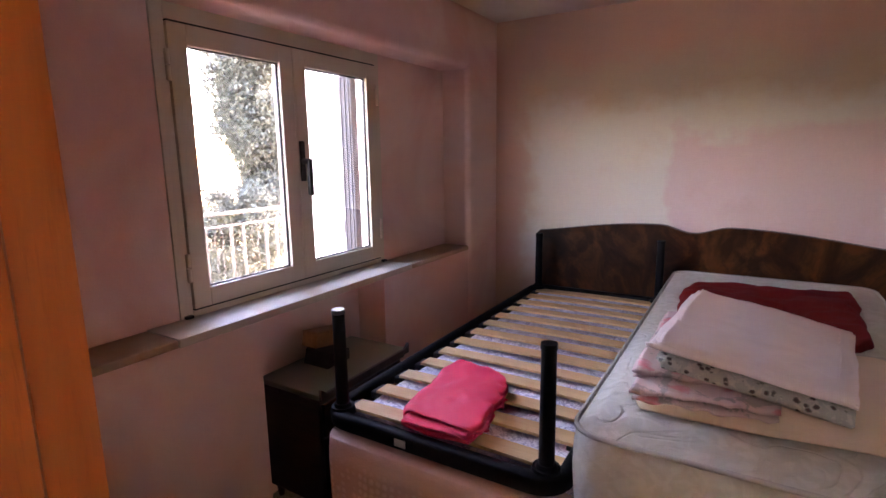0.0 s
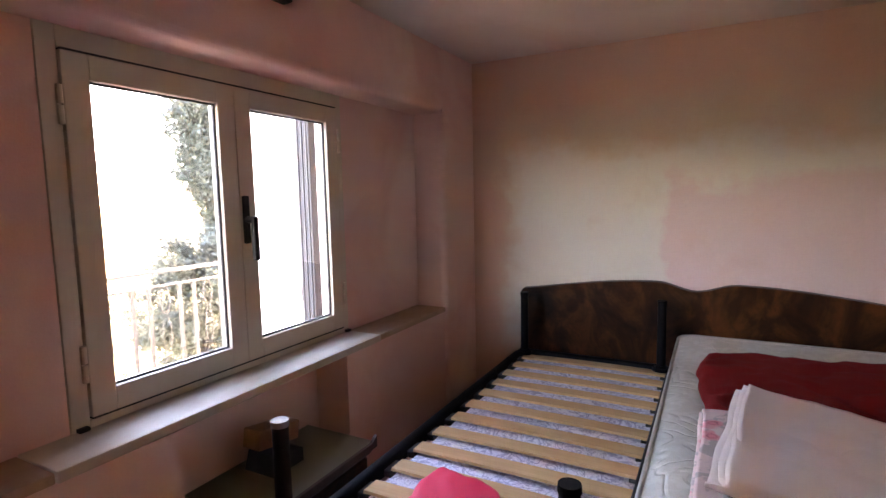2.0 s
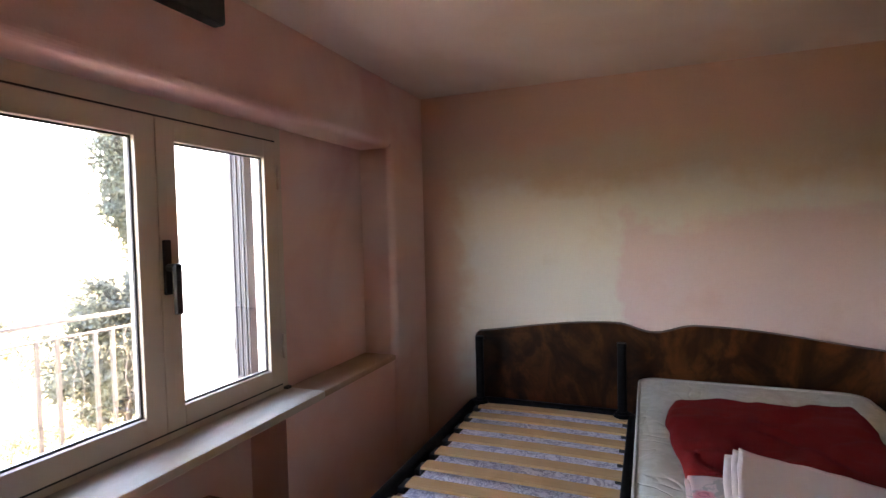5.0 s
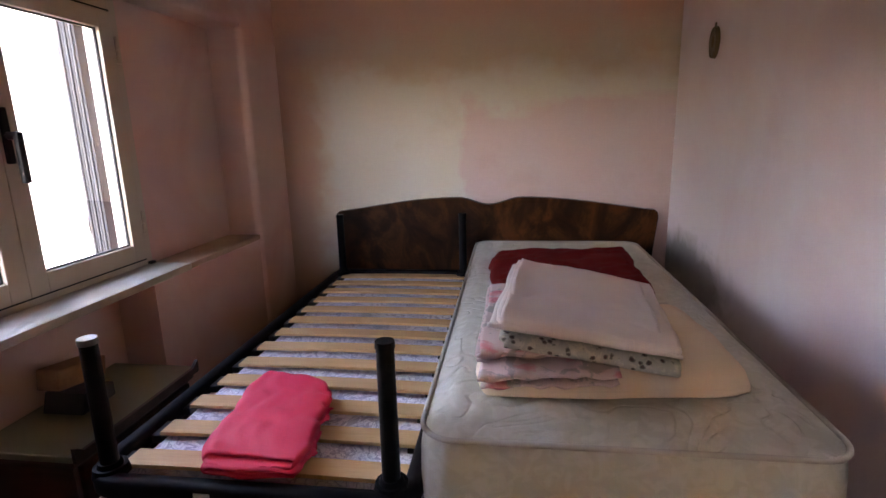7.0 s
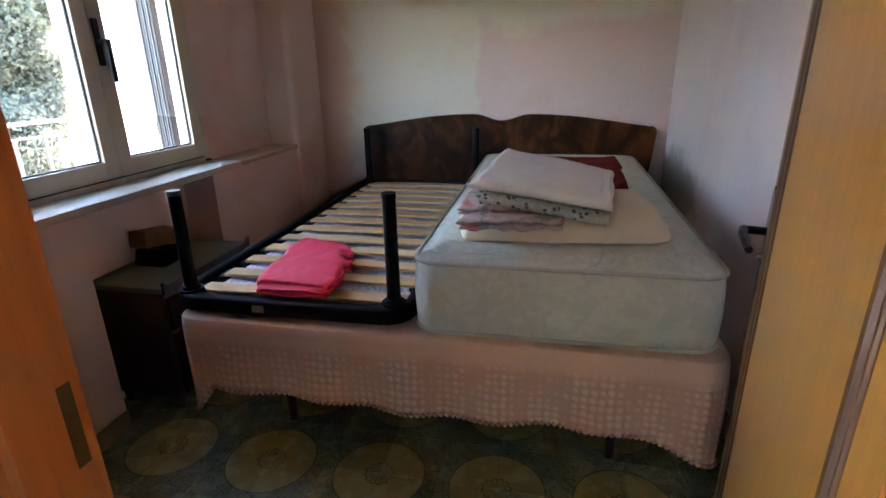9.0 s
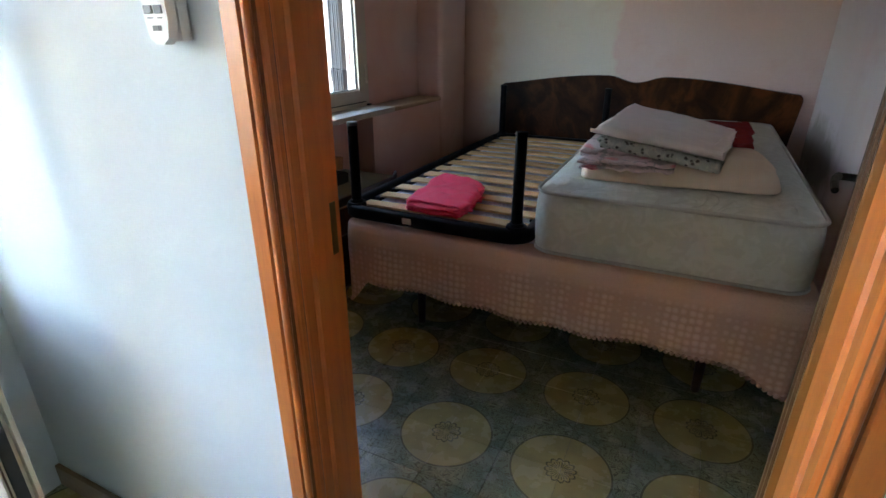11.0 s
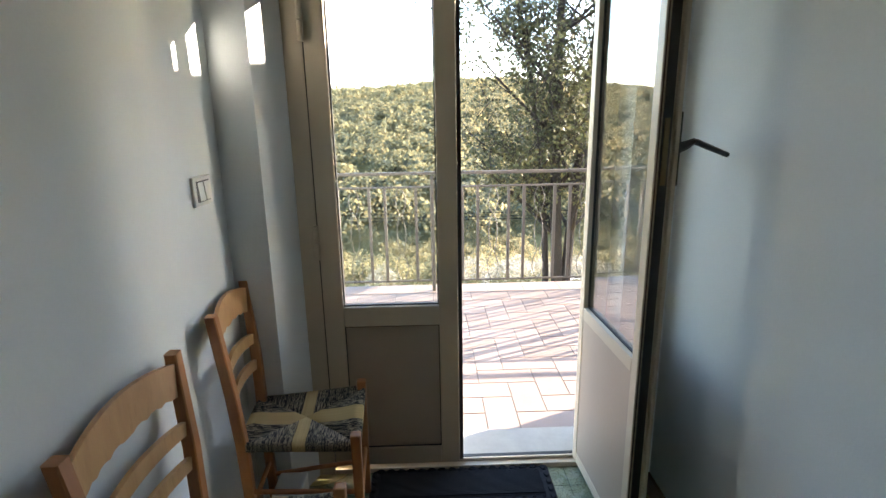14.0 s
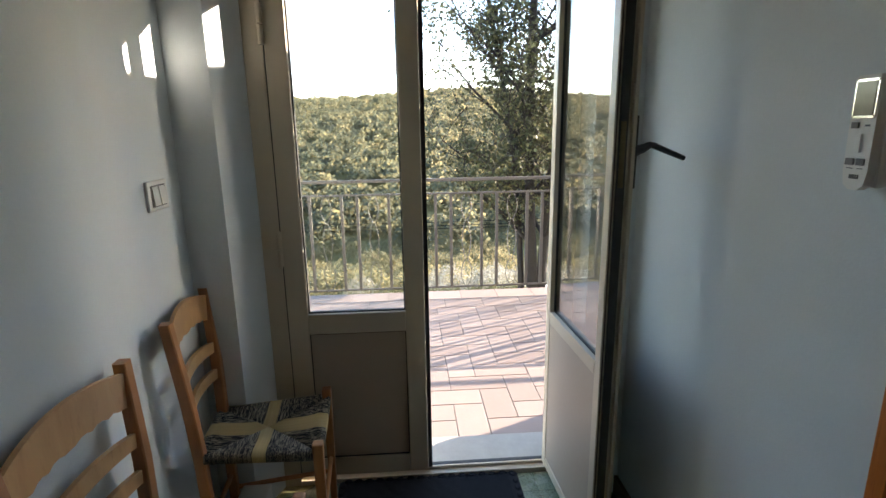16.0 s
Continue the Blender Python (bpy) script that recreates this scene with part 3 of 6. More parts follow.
prism(west, [(OX, NY), (OX, NICHE_N)] + [(WX - 0.035 + b, NICHE_N + 0.035 - a) for a, b in ROUND] + [(WX, NY)], "z", 0.0, NICHE_T)
setting("wall_west_bedroom", west, M_PINK, "pink plastered wall with a deep window niche and a low recess", "wall")
setting("wall_north_bedroom", boxes(((OX, NY, 0), (HE + E_, NY + E_, CZ))), M_HEAD, "pink wall behind the headboard, patchy and stained", "wall")
setting("wall_east_bedroom", boxes(((EX, SY, 0), (EX + E_, NY, CZ))), M_EAST, "pale lilac-pink plastered wall with faint stains, mattress shade painted in", "wall")
setting("wall_between", boxes(
    ((OX + 0.002, HY + 0.002, 0), (DX0 - 0.03, SY, CZ)), ((DX1 + 0.03, HY + 0.002, 0), (HE, SY, CZ)), ((DX0 - 0.03, HY + 0.002, DZ + 0.03), (DX1 + 0.03, SY, CZ))),
    M_PINK, "plastered partition wall between bedroom and hall", "wall")
setting("wall_north_hall", boxes(
    ((HX, HY - 0.004, 0), (DX0 - 0.03, HY, CZ)), ((DX1 + 0.03, HY - 0.004, 0), (HE, HY, CZ)), ((DX0 - 0.03, HY - 0.004, DZ + 0.03), (DX1 + 0.03, HY, CZ))),
    M_HALL, "smooth pale blue-white painted hall wall", "wall")
setting("wall_south_hall", boxes(((OX, HS - E_, 0), (HE + E_, HS, CZ))), M_HALL, "smooth pale blue-white painted hall wall", "wall")
setting("wall_east_hall", boxes(((HE, HS, 0), (HE + E_, NY, CZ))), M_HALL, "plain pale wall at the hall's end", "wall")
west_hall = boxes(((OX, FY1, 0), (HX, HY, CZ)), ((OX, HS, FZ), (HX, FY1, CZ)))
prism(west_hall, [(OX, HS), (HX, HS), (HX, -1.458), (0.10, FY0), (OX, FY0)], "z", 0.0, FZ)
setting("wall_west_hall", west_hall, M_HALL, "plastered wall round the french door, splayed deep reveal", "wall")
setting("sill", boxes(((-0.02, 0.745, SILL - 0.030), (WX + 0.002, 2.035, SILL)), bevel=0.004), M_MARBLE, "long cream marble window sill, dusty and stained", "window sill")
setting("ledge", boxes(((-0.02, SY + 0.002, SILL - 0.0295), (WX - 0.004, 0.743, SILL - 0.003)), bevel=0.004), M_LEDGE, "worn plaster ledge beside the marble sill", "ledge")
setting("ledge", boxes(((-0.02, 2.037, SILL - 0.0295), (WX - 0.002, NICHE_N - 0.002, SILL - 0.002)), bevel=0.008), M_LEDGE, "worn brown plaster ledge at the sill's end", "ledge")
for nm, lo, hi in (("baseboard", (HX, HY - 0.018, 0), (DX0 - 0.053, HY - 0.0045, 0.075)), ("baseboard", (DX1 + 0.053, HY - 0.018, 0), (HE, HY - 0.0045, 0.075)),
                   ("baseboard", (HX, HS, 0), (HE, HS + 0.012, 0.075)), ("baseboard", (LX, SY + 0.1, 0), (LX + 0.011, 1.055, 0.075)),
                   ("baseboard", (EX - 0.012, SY, 0), (EX, NY, 0.075)), ("baseboard", (WX, NY - 0.012, 0), (EX - 0.013, NY, 0.075))):
    setting(nm, boxes((lo, hi), bevel=0.003), M_SKIRT, "brown glazed skirting tile along the floor", "baseboard")


# ---- bedroom window ----
def sash(parent, y0, y1, hinge_left):
    """One casement with its stiles, glazing bead, pane and hinges."""
    z0, z1 = 0.908, 1.88
    w = 0.068
    ob = part("casement", boxes(((-0.035, y0, z0), (0.012, y0 + w, z1)), ((-0.035, y1 - w, z0), (0.012, y1, z1)),
                                ((-0.035, y0 + w, z0), (0.012, y1 - w, z0 + w)), ((-0.035, y0 + w, z1 - w), (0.012, y1 - w, z1)), bevel=0.004), M_ALU, parent)
    a, b, c, d = y0 + w, y1 - w, z0 + w, z1 - w
    part("seal", boxes(((-0.012, a, c), (-0.004, a + 0.006, d)), ((-0.012, b - 0.006, c), (-0.004, b, d)), ((-0.012, a, c), (-0.004, b, c + 0.006)), ((-0.012, a, d - 0.006), (-0.004, b, d))), M_BLACK, ob)
    g = part("pane", boxes(((-0.014, a - 0.004, c - 0.004), (-0.008, b + 0.004, d + 0.004))), M_GLASS, ob)
    g.visible_shadow = False
    y = y0 - 0.010 if hinge_left else y1 + 0.010
    for z in (1.06, 1.74):
        bm = bmesh.new()
        rod(bm, (0.014, y, z - 0.05), (0.014, y, z - 0.002), 0.008)
        rod(bm, (0.014, y, z + 0.002), (0.014, y, z + 0.05), 0.008)
        part("hinge", bm, M_ALU, ob)
    return ob


win = tagged(new("window_1"), "cream aluminium casement window with two panes, closed", "window", kind="structure")
part("window_frame", boxes(((-0.05, 0.864, 0.872), (0.004, 0.912, 1.944)), ((-0.05, 1.994, 0.872), (0.004, 2.030, 1.944)),
                           ((-0.05, 0.912, 0.872), (0.004, 1.994, 0.902)), ((-0.05, 0.912, 1.886), (0.004, 1.994, 1.944)), bevel=0.003), M_ALU, win)
sl = sash(win, 0.9150, 1.4470, True)
sr = sash(win, 1.4490, 1.9910, False)
part("gap", boxes(((-0.03, 1.4472, 0.91), (0.006, 1.4488, 1.88)), ((-0.03, 0.9122, 0.903), (-0.006, 0.9148, 1.885)), ((-0.03, 1.9912, 0.903), (0.0062, 1.9938, 1.885)),
                  ((-0.03, 0.918, 0.9025), (0.009, 1.988, 0.9076)), ((-0.03, 0.918, 1.8804), (0.0112, 1.988, 1.8855))), M_BLACK, win)
for y in (0.888, 2.012):
    bm = bmesh.new()
    box(bm, (0.0045, y - 0.014, SILL + 0.0005), (0.024, y + 0.014, SILL + 0.012), 0.003)
    part("drain_cap", bm, M_BLACK, win, "small black plastic cap")
h = bmesh.new()
box(h, (0.012, 1.454, 1.335), (0.024, 1.480, 1.505), 0.005)
rod(h, (0.02, 1.467, 1.42), (0.055, 1.467, 1.42), 0.012)
box(h, (0.048, 1.456, 1.275), (0.066, 1.480, 1.432), 0.007)
part("handle", h, M_BRONZE, sr, "dark bronze lever handle")


def shutter(y, x0, x1):
    """Outside shutter leaves folded together beside the window: upright boards, edge on."""
    ob = thing("window_shutter", "weathered grey shutter leaves folded together outside the window", "shutter")
    n = 3
    w = (x1 - x0) / n
    for k in range(n):
        a = x0 + w * k
        leaf_ob = part("shutter_leaf", boxes(((a + 0.002, y - 0.006 * k, 0.90), (a + w - 0.003, y + 0.034, 1.935)), bevel=0.004), M_SHUTTER, ob)
        part("rib", boxes(((a + w * 0.35, y - 0.006 * k - 0.006, 0.92), (a + w * 0.6, y - 0.006 * k, 1.92)), bevel=0.002), M_SHUTTER, leaf_ob)
    for z in (1.05, 1.75):
        bm = bmesh.new()
        rod(bm, (x0 - 0.004, y + 0.01, z - 0.04), (x0 - 0.004, y + 0.01, z + 0.04), 0.007)
        part("hinge", bm, M_BRONZE, ob)
    return ob


shutter(1.985, -0.228, OX - 0.003)


# ---- bedroom door ----
def frame_piece(name, mirror):
    """Door lining and moulded casing of one side, as a stepped outline drawn upwards."""
    bm = bmesh.new()
    s = -1 if mirror else 1
    x = DX1 if mirror else DX0
    ins = HY - 0.005
    arc = [(-0.0065 + 0.0065 * math.sin(math.pi / 2 * k / 4), ins - 0.0075 - 0.0065 * math.cos(math.pi / 2 * k / 4)) for k in range(-4, 5)]
    prof = [(-0.052, ins), (-0.052, ins - 0.009), (-0.049, ins - 0.012), (-0.019, ins - 0.012), (-0.017, ins - 0.006), (-0.0135, ins - 0.006)] + arc
    prof += [(-0.004, ins + 0.000), (-0.004, ins + 0.008), (0.0, ins + 0.011), (0.003, ins + 0.017), (0.003, ins + 0.026), (0.0, ins + 0.031), (-0.004, ins + 0.034), (-0.002, ins + 0.040), (-0.002, ins + 0.058), (-0.005, ins + 0.060), (-0.005, ins + 0.064), (0.001, ins + 0.070), (0.001, ins + 0.112), (-0.006, ins + 0.116), (-0.006, SY + 0.012)]
    back = [(-0.05, SY + 0.012), (-0.05, SY), (-0.029, SY), (-0.029, ins)]
    prism(bm, [(x + s * u, v) for u, v in prof + back], "z", 0.0, DZ)
    return part(name, bm, M_ORANGE, dframe)


dframe = tagged(new("door_1"), "orange-stained wooden door frame with moulded casing", "door frame", kind="structure")
for sgn, xx in ((1, DX0), (-1, DX1)):
    a, b = xx - sgn * 0.0168, xx - sgn * 0.0137
    part("groove", boxes(((min(a, b), HY - 0.0122, 0.0), (max(a, b), HY - 0.0108, DZ))), M_SEAM, dframe, "dark groove in the casing")
    a, b = xx - sgn * 0.0050, xx - sgn * 0.0028
    part("groove", boxes(((min(a, b), HY - 0.0050, 0.0), (max(a, b), HY + 0.0025, DZ))), M_SEAM, dframe, "dark groove in the lining")
frame_piece("jamb", False)
frame_piece("jamb", True)
ins = HY - 0.005
part("lintel", boxes(((DX0 - 0.052, ins - 0.013, DZ), (DX1 + 0.052, ins, DZ + 0.052)), ((DX0 - 0.029, ins, DZ), (DX1 + 0.029, SY + 0.012, DZ + 0.029)), bevel=0.003), M_ORANGE, dframe)
part("strike_plate", boxes(((DX0 - 0.008, 0.014, 0.90), (DX0 - 0.005, 0.030, 1.00)), bevel=0.0006), M_BRASS, dframe, "dark brass strike plate")

leaf = thing("panelled_door", "ochre wood-veneer door with dark moulding, standing open", "door", at=(DX1 - 0.004, SY + 0.016, 0), turn=76)
LW = 0.835
part("panel", boxes(((0.0, -0.04, 0.008), (LW, 0.0, 2.01)), bevel=0.003), M_OCHRE, leaf)
for side in (0.0, -0.04):
    s = 1 if side == 0.0 else -1
    bm = bmesh.new()
    # moulding: a wide half-round between two fine beads, mitred round the panel
    for off, r, lift in ((0.0, 0.0055, 0.0), (0.0145, 0.0095, 0.001), (0.029, 0.0055, 0.0)):
        x0, x1, z0, z1 = 0.085 + off, LW - 0.085 - off, 0.11 + off, 1.91 - off
        ring = [(x0, z0), (x1, z0), (x1, z1), (x0, z1)]
        for (xa, za), (xb, zb) in zip(ring, ring[1:] + ring[:1]):
            rod(bm, (xa, side + s * lift, za), (xb, side + s * lift, zb), r, sides=10)
    part("moulding", bm, M_GROOVE, leaf, "dark raised moulding")
    # long plate with pointed, waisted ends
    bm = bmesh.new()
    xc = LW - 0.043
    right_side = [(xc, 1.060), (xc + 0.010, 1.053), (xc + 0.018, 1.035), (xc + 0.014, 1.021), (xc + 0.019, 1.007), (xc + 0.019, 0.852), (xc + 0.014, 0.838), (xc + 0.018, 0.824), (xc + 0.010, 0.806), (xc, 0.799)]
    outline = right_side + [(2 * xc - x, z) for x, z in right_side[-2:0:-1]]
    prism(bm, [(x, z) for x, z in outline], "y", min(side, side + s * 0.006), max(side, side + s * 0.006))
    plate = part("plate", bm, M_BRASS, leaf, "long aged brass plate with pointed ends")
    bm = bmesh.new()
    rod(bm, (xc, side, 0.962), (xc, side + s * 0.05, 0.962), 0.009)
    tube(bm, [(xc, side + s * 0.048, 0.962), (xc - 0.037, side + s * 0.052, 0.963), (xc - 0.077, side + s * 0.05, 0.960), (xc - 0.115, side + s * 0.044, 0.952)], [0.010, 0.009, 0.0085, 0.008])
    part("lever", bm, M_BRONZE, plate, "dark lever")
    bm = bmesh.new()
    rod(bm, (xc, side, 0.905), (xc, side + s * 0.014, 0.905), 0.010, 0.008, 16)
    part("lock_cylinder", bm, M_CHROME, plate)
    part("keyhole", boxes(((xc - 0.003, min(side + s * 0.006, side + s * 0.0068), 0.853), (xc + 0.003, max(side + s * 0.006, side + s * 0.0068), 0.873))), M_BLACK, plate)
for z in (0.22, 1.80):
    bm = bmesh.new()
    rod(bm, (-0.004, 0.004, z - 0.04), (-0.004, 0.004, z + 0.04), 0.005)
    part("hinge", bm, M_OCHRE, leaf)


# ---- bed ----
def headboard(bm, y0, y1):
    """Two low arches that dip in the middle, outer corners rounded."""
    pts = []
    x0, xm, x1 = 0.50, 1.415, 2.352
    def half(t):
        # from the outer corner up to the peak, then down into the dip
        return 0.954 + 0.074 * math.sin(min(1, t / 0.80) * math.pi / 2) ** 1.2 - (0.040 * (0.5 - 0.5 * math.cos(math.pi * max(0, (t - 0.80) / 0.20))) if t > 0.80 else 0)
    for k in range(41):
        t = k / 40
        pts.append((x0 + 0.02 + (xm - x0 - 0.02) * t, half(t)))
    for k in range(40, -1, -1):
        t = k / 40
        pts.append((x1 - 0.02 - (x1 - 0.02 - xm) * t, half(t)))
    outline = [(x0 + 0.02, 0.30), (x0, 0.60), (x0 - 0.002, 0.92), (x0 + 0.004, 0.940)] + pts + [(x1 - 0.004, 0.938), (x1, 0.91), (x1 - 0.03, 0.62), (x1 - 0.05, 0.30)]
    prism(bm, outline, "y", y0, y1)
    rim = [e for e in bm.edges if abs(e.verts[0].co.y - y0) < 1e-6 and abs(e.verts[1].co.y - y0) < 1e-6]
    bmesh.ops.bevel(bm, geom=rim, offset=0.008, segments=3, profile=0.5, affect="EDGES")


bed = thing("double_bed", "old double bed with a dark burl-walnut headboard", "bed")
bm = bmesh.new()
headboard(bm, 2.998, 3.045)
part("headboard", bm, M_BURL, bed, "glossy dark walnut burl headboard with two arches")
part("bed_base", boxes(((0.60, 1.06, 0.26), (2.16, 2.995, 0.33)), bevel=0.01), M_DARKWOOD, bed)
part("lower_mattress", boxes(((0.58, 1.02, 0.332), (2.18, 2.990, 0.535)), bevel=0.04), M_TICK, bed, "", True)
for x, y in ((0.78, 1.22), (1.98, 1.22), (0.78, 2.8), (1.98, 2.8)):
    bm = bmesh.new()
    rod(bm, (x, y, 0.0), (x, y, 0.262), 0.016, 0.022, 12)
    part("leg", bm, M_DARKWOOD, bed)


def bedspread():
    """Crocheted cover: lies flat on the bed and falls over foot and sides, its hem scalloped, longer at the corners."""
    ob = thing("bedspread", "pink crocheted bedspread with a scalloped hem, hanging over the bed's foot", "bedspread")
    x0, x1, y0, y1, zt = 0.545, 2.232, 0.975, 2.985, 0.548
    bm = bmesh.new()
    # path round the edge: left side, foot, right side
    ring = []
    r = 0.06
    N = 150
    for k in range(40):
        ring.append((x0, y1 - (y1 - y0 - r) * k / 39, (-1, 0)))
    for k in range(1, 8):
        a = math.pi * (1 + 0.5 * k / 8)
        ring.append((x0 + r + r * math.cos(a), y0 + r + r * math.sin(a), (math.cos(a), math.sin(a))))
    for k in range(N + 1):
        ring.append((x0 + r + (x1 - x0 - 2 * r) * k / N, y0, (0, -1)))
    for k in range(1, 8):
        a = math.pi * (1.5 + 0.5 * k / 8)
        ring.append((x1 - r + r * math.cos(a), y0 + r + r * math.sin(a), (math.cos(a), math.sin(a))))
    for k in range(40):
        ring.append((x1, y0 + r + (y1 - y0 - r) * k / 39, (1, 0)))
    cols = []
    for i, (x, y, d) in enumerate(ring):
        xr = (x - x0) / (x1 - x0)
        foot = y <= y0 + 0.07
        drop = 0.295 - 0.0 * xr
        if foot:
            drop = 0.292 + 0.010 * math.sin(xr * 9)
            drop -= 0.13 * max(0, 1 - xr / 0.06) + 0.095 * max(0, (xr - 0.80) / 0.20) ** 1.6
        else:
            near = max(0.0, 1 - (y - y0) / 0.35)
            drop = 0.29 - (0.13 if xr < 0.5 else 0.095) * near
        col = []
        for j in range(11):
            t = j / 10
            z = zt - (zt - drop) * max(0, t - 0.08) / 0.92 if j else zt
            out = 0.012 * math.sin(min(1, t * 3) * math.pi / 2) + t * (0.012 * math.sin(i * 0.23) + 0.014 * wave(x, y, z, 5, 3.1)) + (0.02 * t if not foot else 0)
            col.append(bm.verts.new((x + d[0] * out, y + d[1] * out, z)))
        cols.append(col)
    for a, b in zip(cols, cols[1:]):
        for j in range(10):
            bm.faces.new((a[j], b[j], b[j + 1], a[j + 1]))
    # the flat top
    inner = [c[0] for c in cols]
    bm.faces.new(inner)
    hems = [c[10].co.copy() for c in cols]
    bmesh.ops.recalc_face_normals(bm, faces=bm.faces)
    bmesh.ops.solidify(bm, geom=list(bm.faces), thickness=0.003)
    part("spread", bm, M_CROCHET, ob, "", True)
    # scalloped picots along the hem
    bm = bmesh.new()
    run, last = 0.0, hems[0]
    for p in hems[1:]:
        seg = (p - last).length
        while run < seg and seg > 0:
            q = last.lerp(p, run / seg)
            bmesh.ops.create_icosphere(bm, subdivisions=1, radius=0.0085, matrix=Matrix.Translation(q) @ Matrix.Diagonal((1.1, 0.6, 1.15, 1)))
            run += 0.0185
        run -= seg
        last = p
    part("scalloped_hem", bm, M_CROCHET, ob, "", True)


bedspread()

sheet = tagged(part("lace_sheet", soft_slab([(0.56, 1.06, 0.555), (1.35, 1.06, 0.555), (1.35, 2.96, 0.555), (0.56, 2.96, 0.555)], 0.027, 30, 60, 0.005, 0, 1.3, 0.02), M_LACE, smooth=True),
               "white cotton sheet printed with grey lace lines, under the slats", "sheet")


def slatted_base():
    """A single bed base laid upside down: tube frame, slats, legs in the air."""
    ob = thing("slatted_bed_base", "black tube bed base with birch slats, lying upside down", "bed base")
    x0, x1, y0, y1, z = 0.525, 1.318, 1.02, 2.93, 0.587
    pts = []
    r = 0.075
    for cx, cy, a0 in ((x0 + r, y0 + r, 180), (x1 - r, y0 + r, 270), (x1 - r, y1 - r, 0), (x0 + r, y1 - r, 90)):
        for k in range(7):
            a = radians(a0 + 15 * k)
            pts.append((cx + r * math.cos(a), cy + r * math.sin(a)))
    bm = bmesh.new()
    w, hgt = 0.021, 0.026
    loops = []
    n = len(pts)
    for i, (x, y) in enumerate(pts):
        d = Vector((pts[(i + 1) % n][0] - pts[i - 1][0], pts[(i + 1) % n][1] - pts[i - 1][1], 0)).normalized()
        s = Vector((-d.y, d.x, 0))
        ring = []
        for u, v in ((-1, -0.7), (-0.7, -1), (0.7, -1), (1, -0.7), (1, 0.7), (0.7, 1), (-0.7, 1), (-1, 0.7)):
            ring.append(bm.verts.new(Vector((x, y, z + v * hgt)) + s * u * w))
        loops.append(ring)
    for i in range(n):
        a, b = loops[i], loops[(i + 1) % n]
        for k in range(8):
            bm.faces.new((a[k], a[(k + 1) % 8], b[(k + 1) % 8], b[k]))
    part("tube_frame", bm, M_BEDIRON, ob, "", True)
    bm = bmesh.new()
    # one slat, slightly bowed
    L, wd, th = x1 - x0 - 0.048, 0.070, 0.009
    rows = []
    for i in range(13):
        t = i / 12
        zz = 0.004 * math.sin(math.pi * t)
        rows.append([bm.verts.new(((t - 0.5) * L, v * wd / 2, zz + h2)) for v, h2 in ((-1, 0), (-0.94, th), (0.94, th), (1, 0))])
    for a, b in zip(rows, rows[1:]):
        for k in range(4):
            bm.faces.new((a[k], a[(k + 1) % 4], b[(k + 1) % 4], b[k]))
    bm.faces.new(rows[0])
    bm.faces.new(rows[-1])
    first = part("slat", bm, M_BIRCH, ob)
    for k in range(13):
        s = first if k == 0 else new("slat", first.data)
        s.parent = ob
        s.location = ((x0 + x1) / 2 + 0.022 + 0.003 * math.sin(k * 2.3), 1.113 + 0.1436 * k, z + 0.007)
        s.rotation_euler = (0, 0, 0.006 * math.sin(k * 1.7))
    bm = bmesh.new()
    box(bm, (-0.014, -0.037, -0.008), (0.014, 0.037, 0.0178), 0.003, 1)
    hold = None
    for x in (x0 + 0.034, x1 - 0.030):
        for k in range(13):
            if hold is None:
                hold = o = part("slat_holder", bm, M_BLACK, ob)
            else:
                o = new("slat_holder", hold.data)
                o.parent = ob
            o.location = (x, 1.113 + 0.1436 * k, z - 0.011)
    for x, y, top in ((0.565, 1.052, 0.950), (1.272, 1.058, 0.962), (0.565, 2.872, 0.95), (1.272, 2.872, 0.955)):
        bm = bmesh.new()
        rod(bm, (x, y, z + 0.02), (x, y, top), 0.0215, 0.020, 20)
        leg = part("leg", bm, M_BEDIRON, ob)
        bm = bmesh.new()
        rod(bm, (x, y, z + 0.01), (x, y, z + 0.034), 0.043, 0.038, 20)
        rod(bm, (x, y, z + 0.034), (x, y, z + 0.045), 0.030, 0.026, 20)
        part("collar", bm, M_BEDIRON, leg)
        bm = bmesh.new()
        rod(bm, (x, y, top - 0.012), (x, y, top + 0.003), 0.0225, 0.0215, 20)
        # near left cap is coloured grey for the light its top catches
        part("cap", bm, M_GREYPLASTIC if x < 1 and y < 2 else M_BEDIRON, leg, "grey cap, light on its top painted in" if x < 1 and y < 2 else "")
    part("sticker", boxes(((0.815, y0 - w - 0.0015, z - 0.012), (0.855, y0 - w + 0.001, z + 0.012))), M_LABEL, ob, "small white paper sticker")


slatted_base()


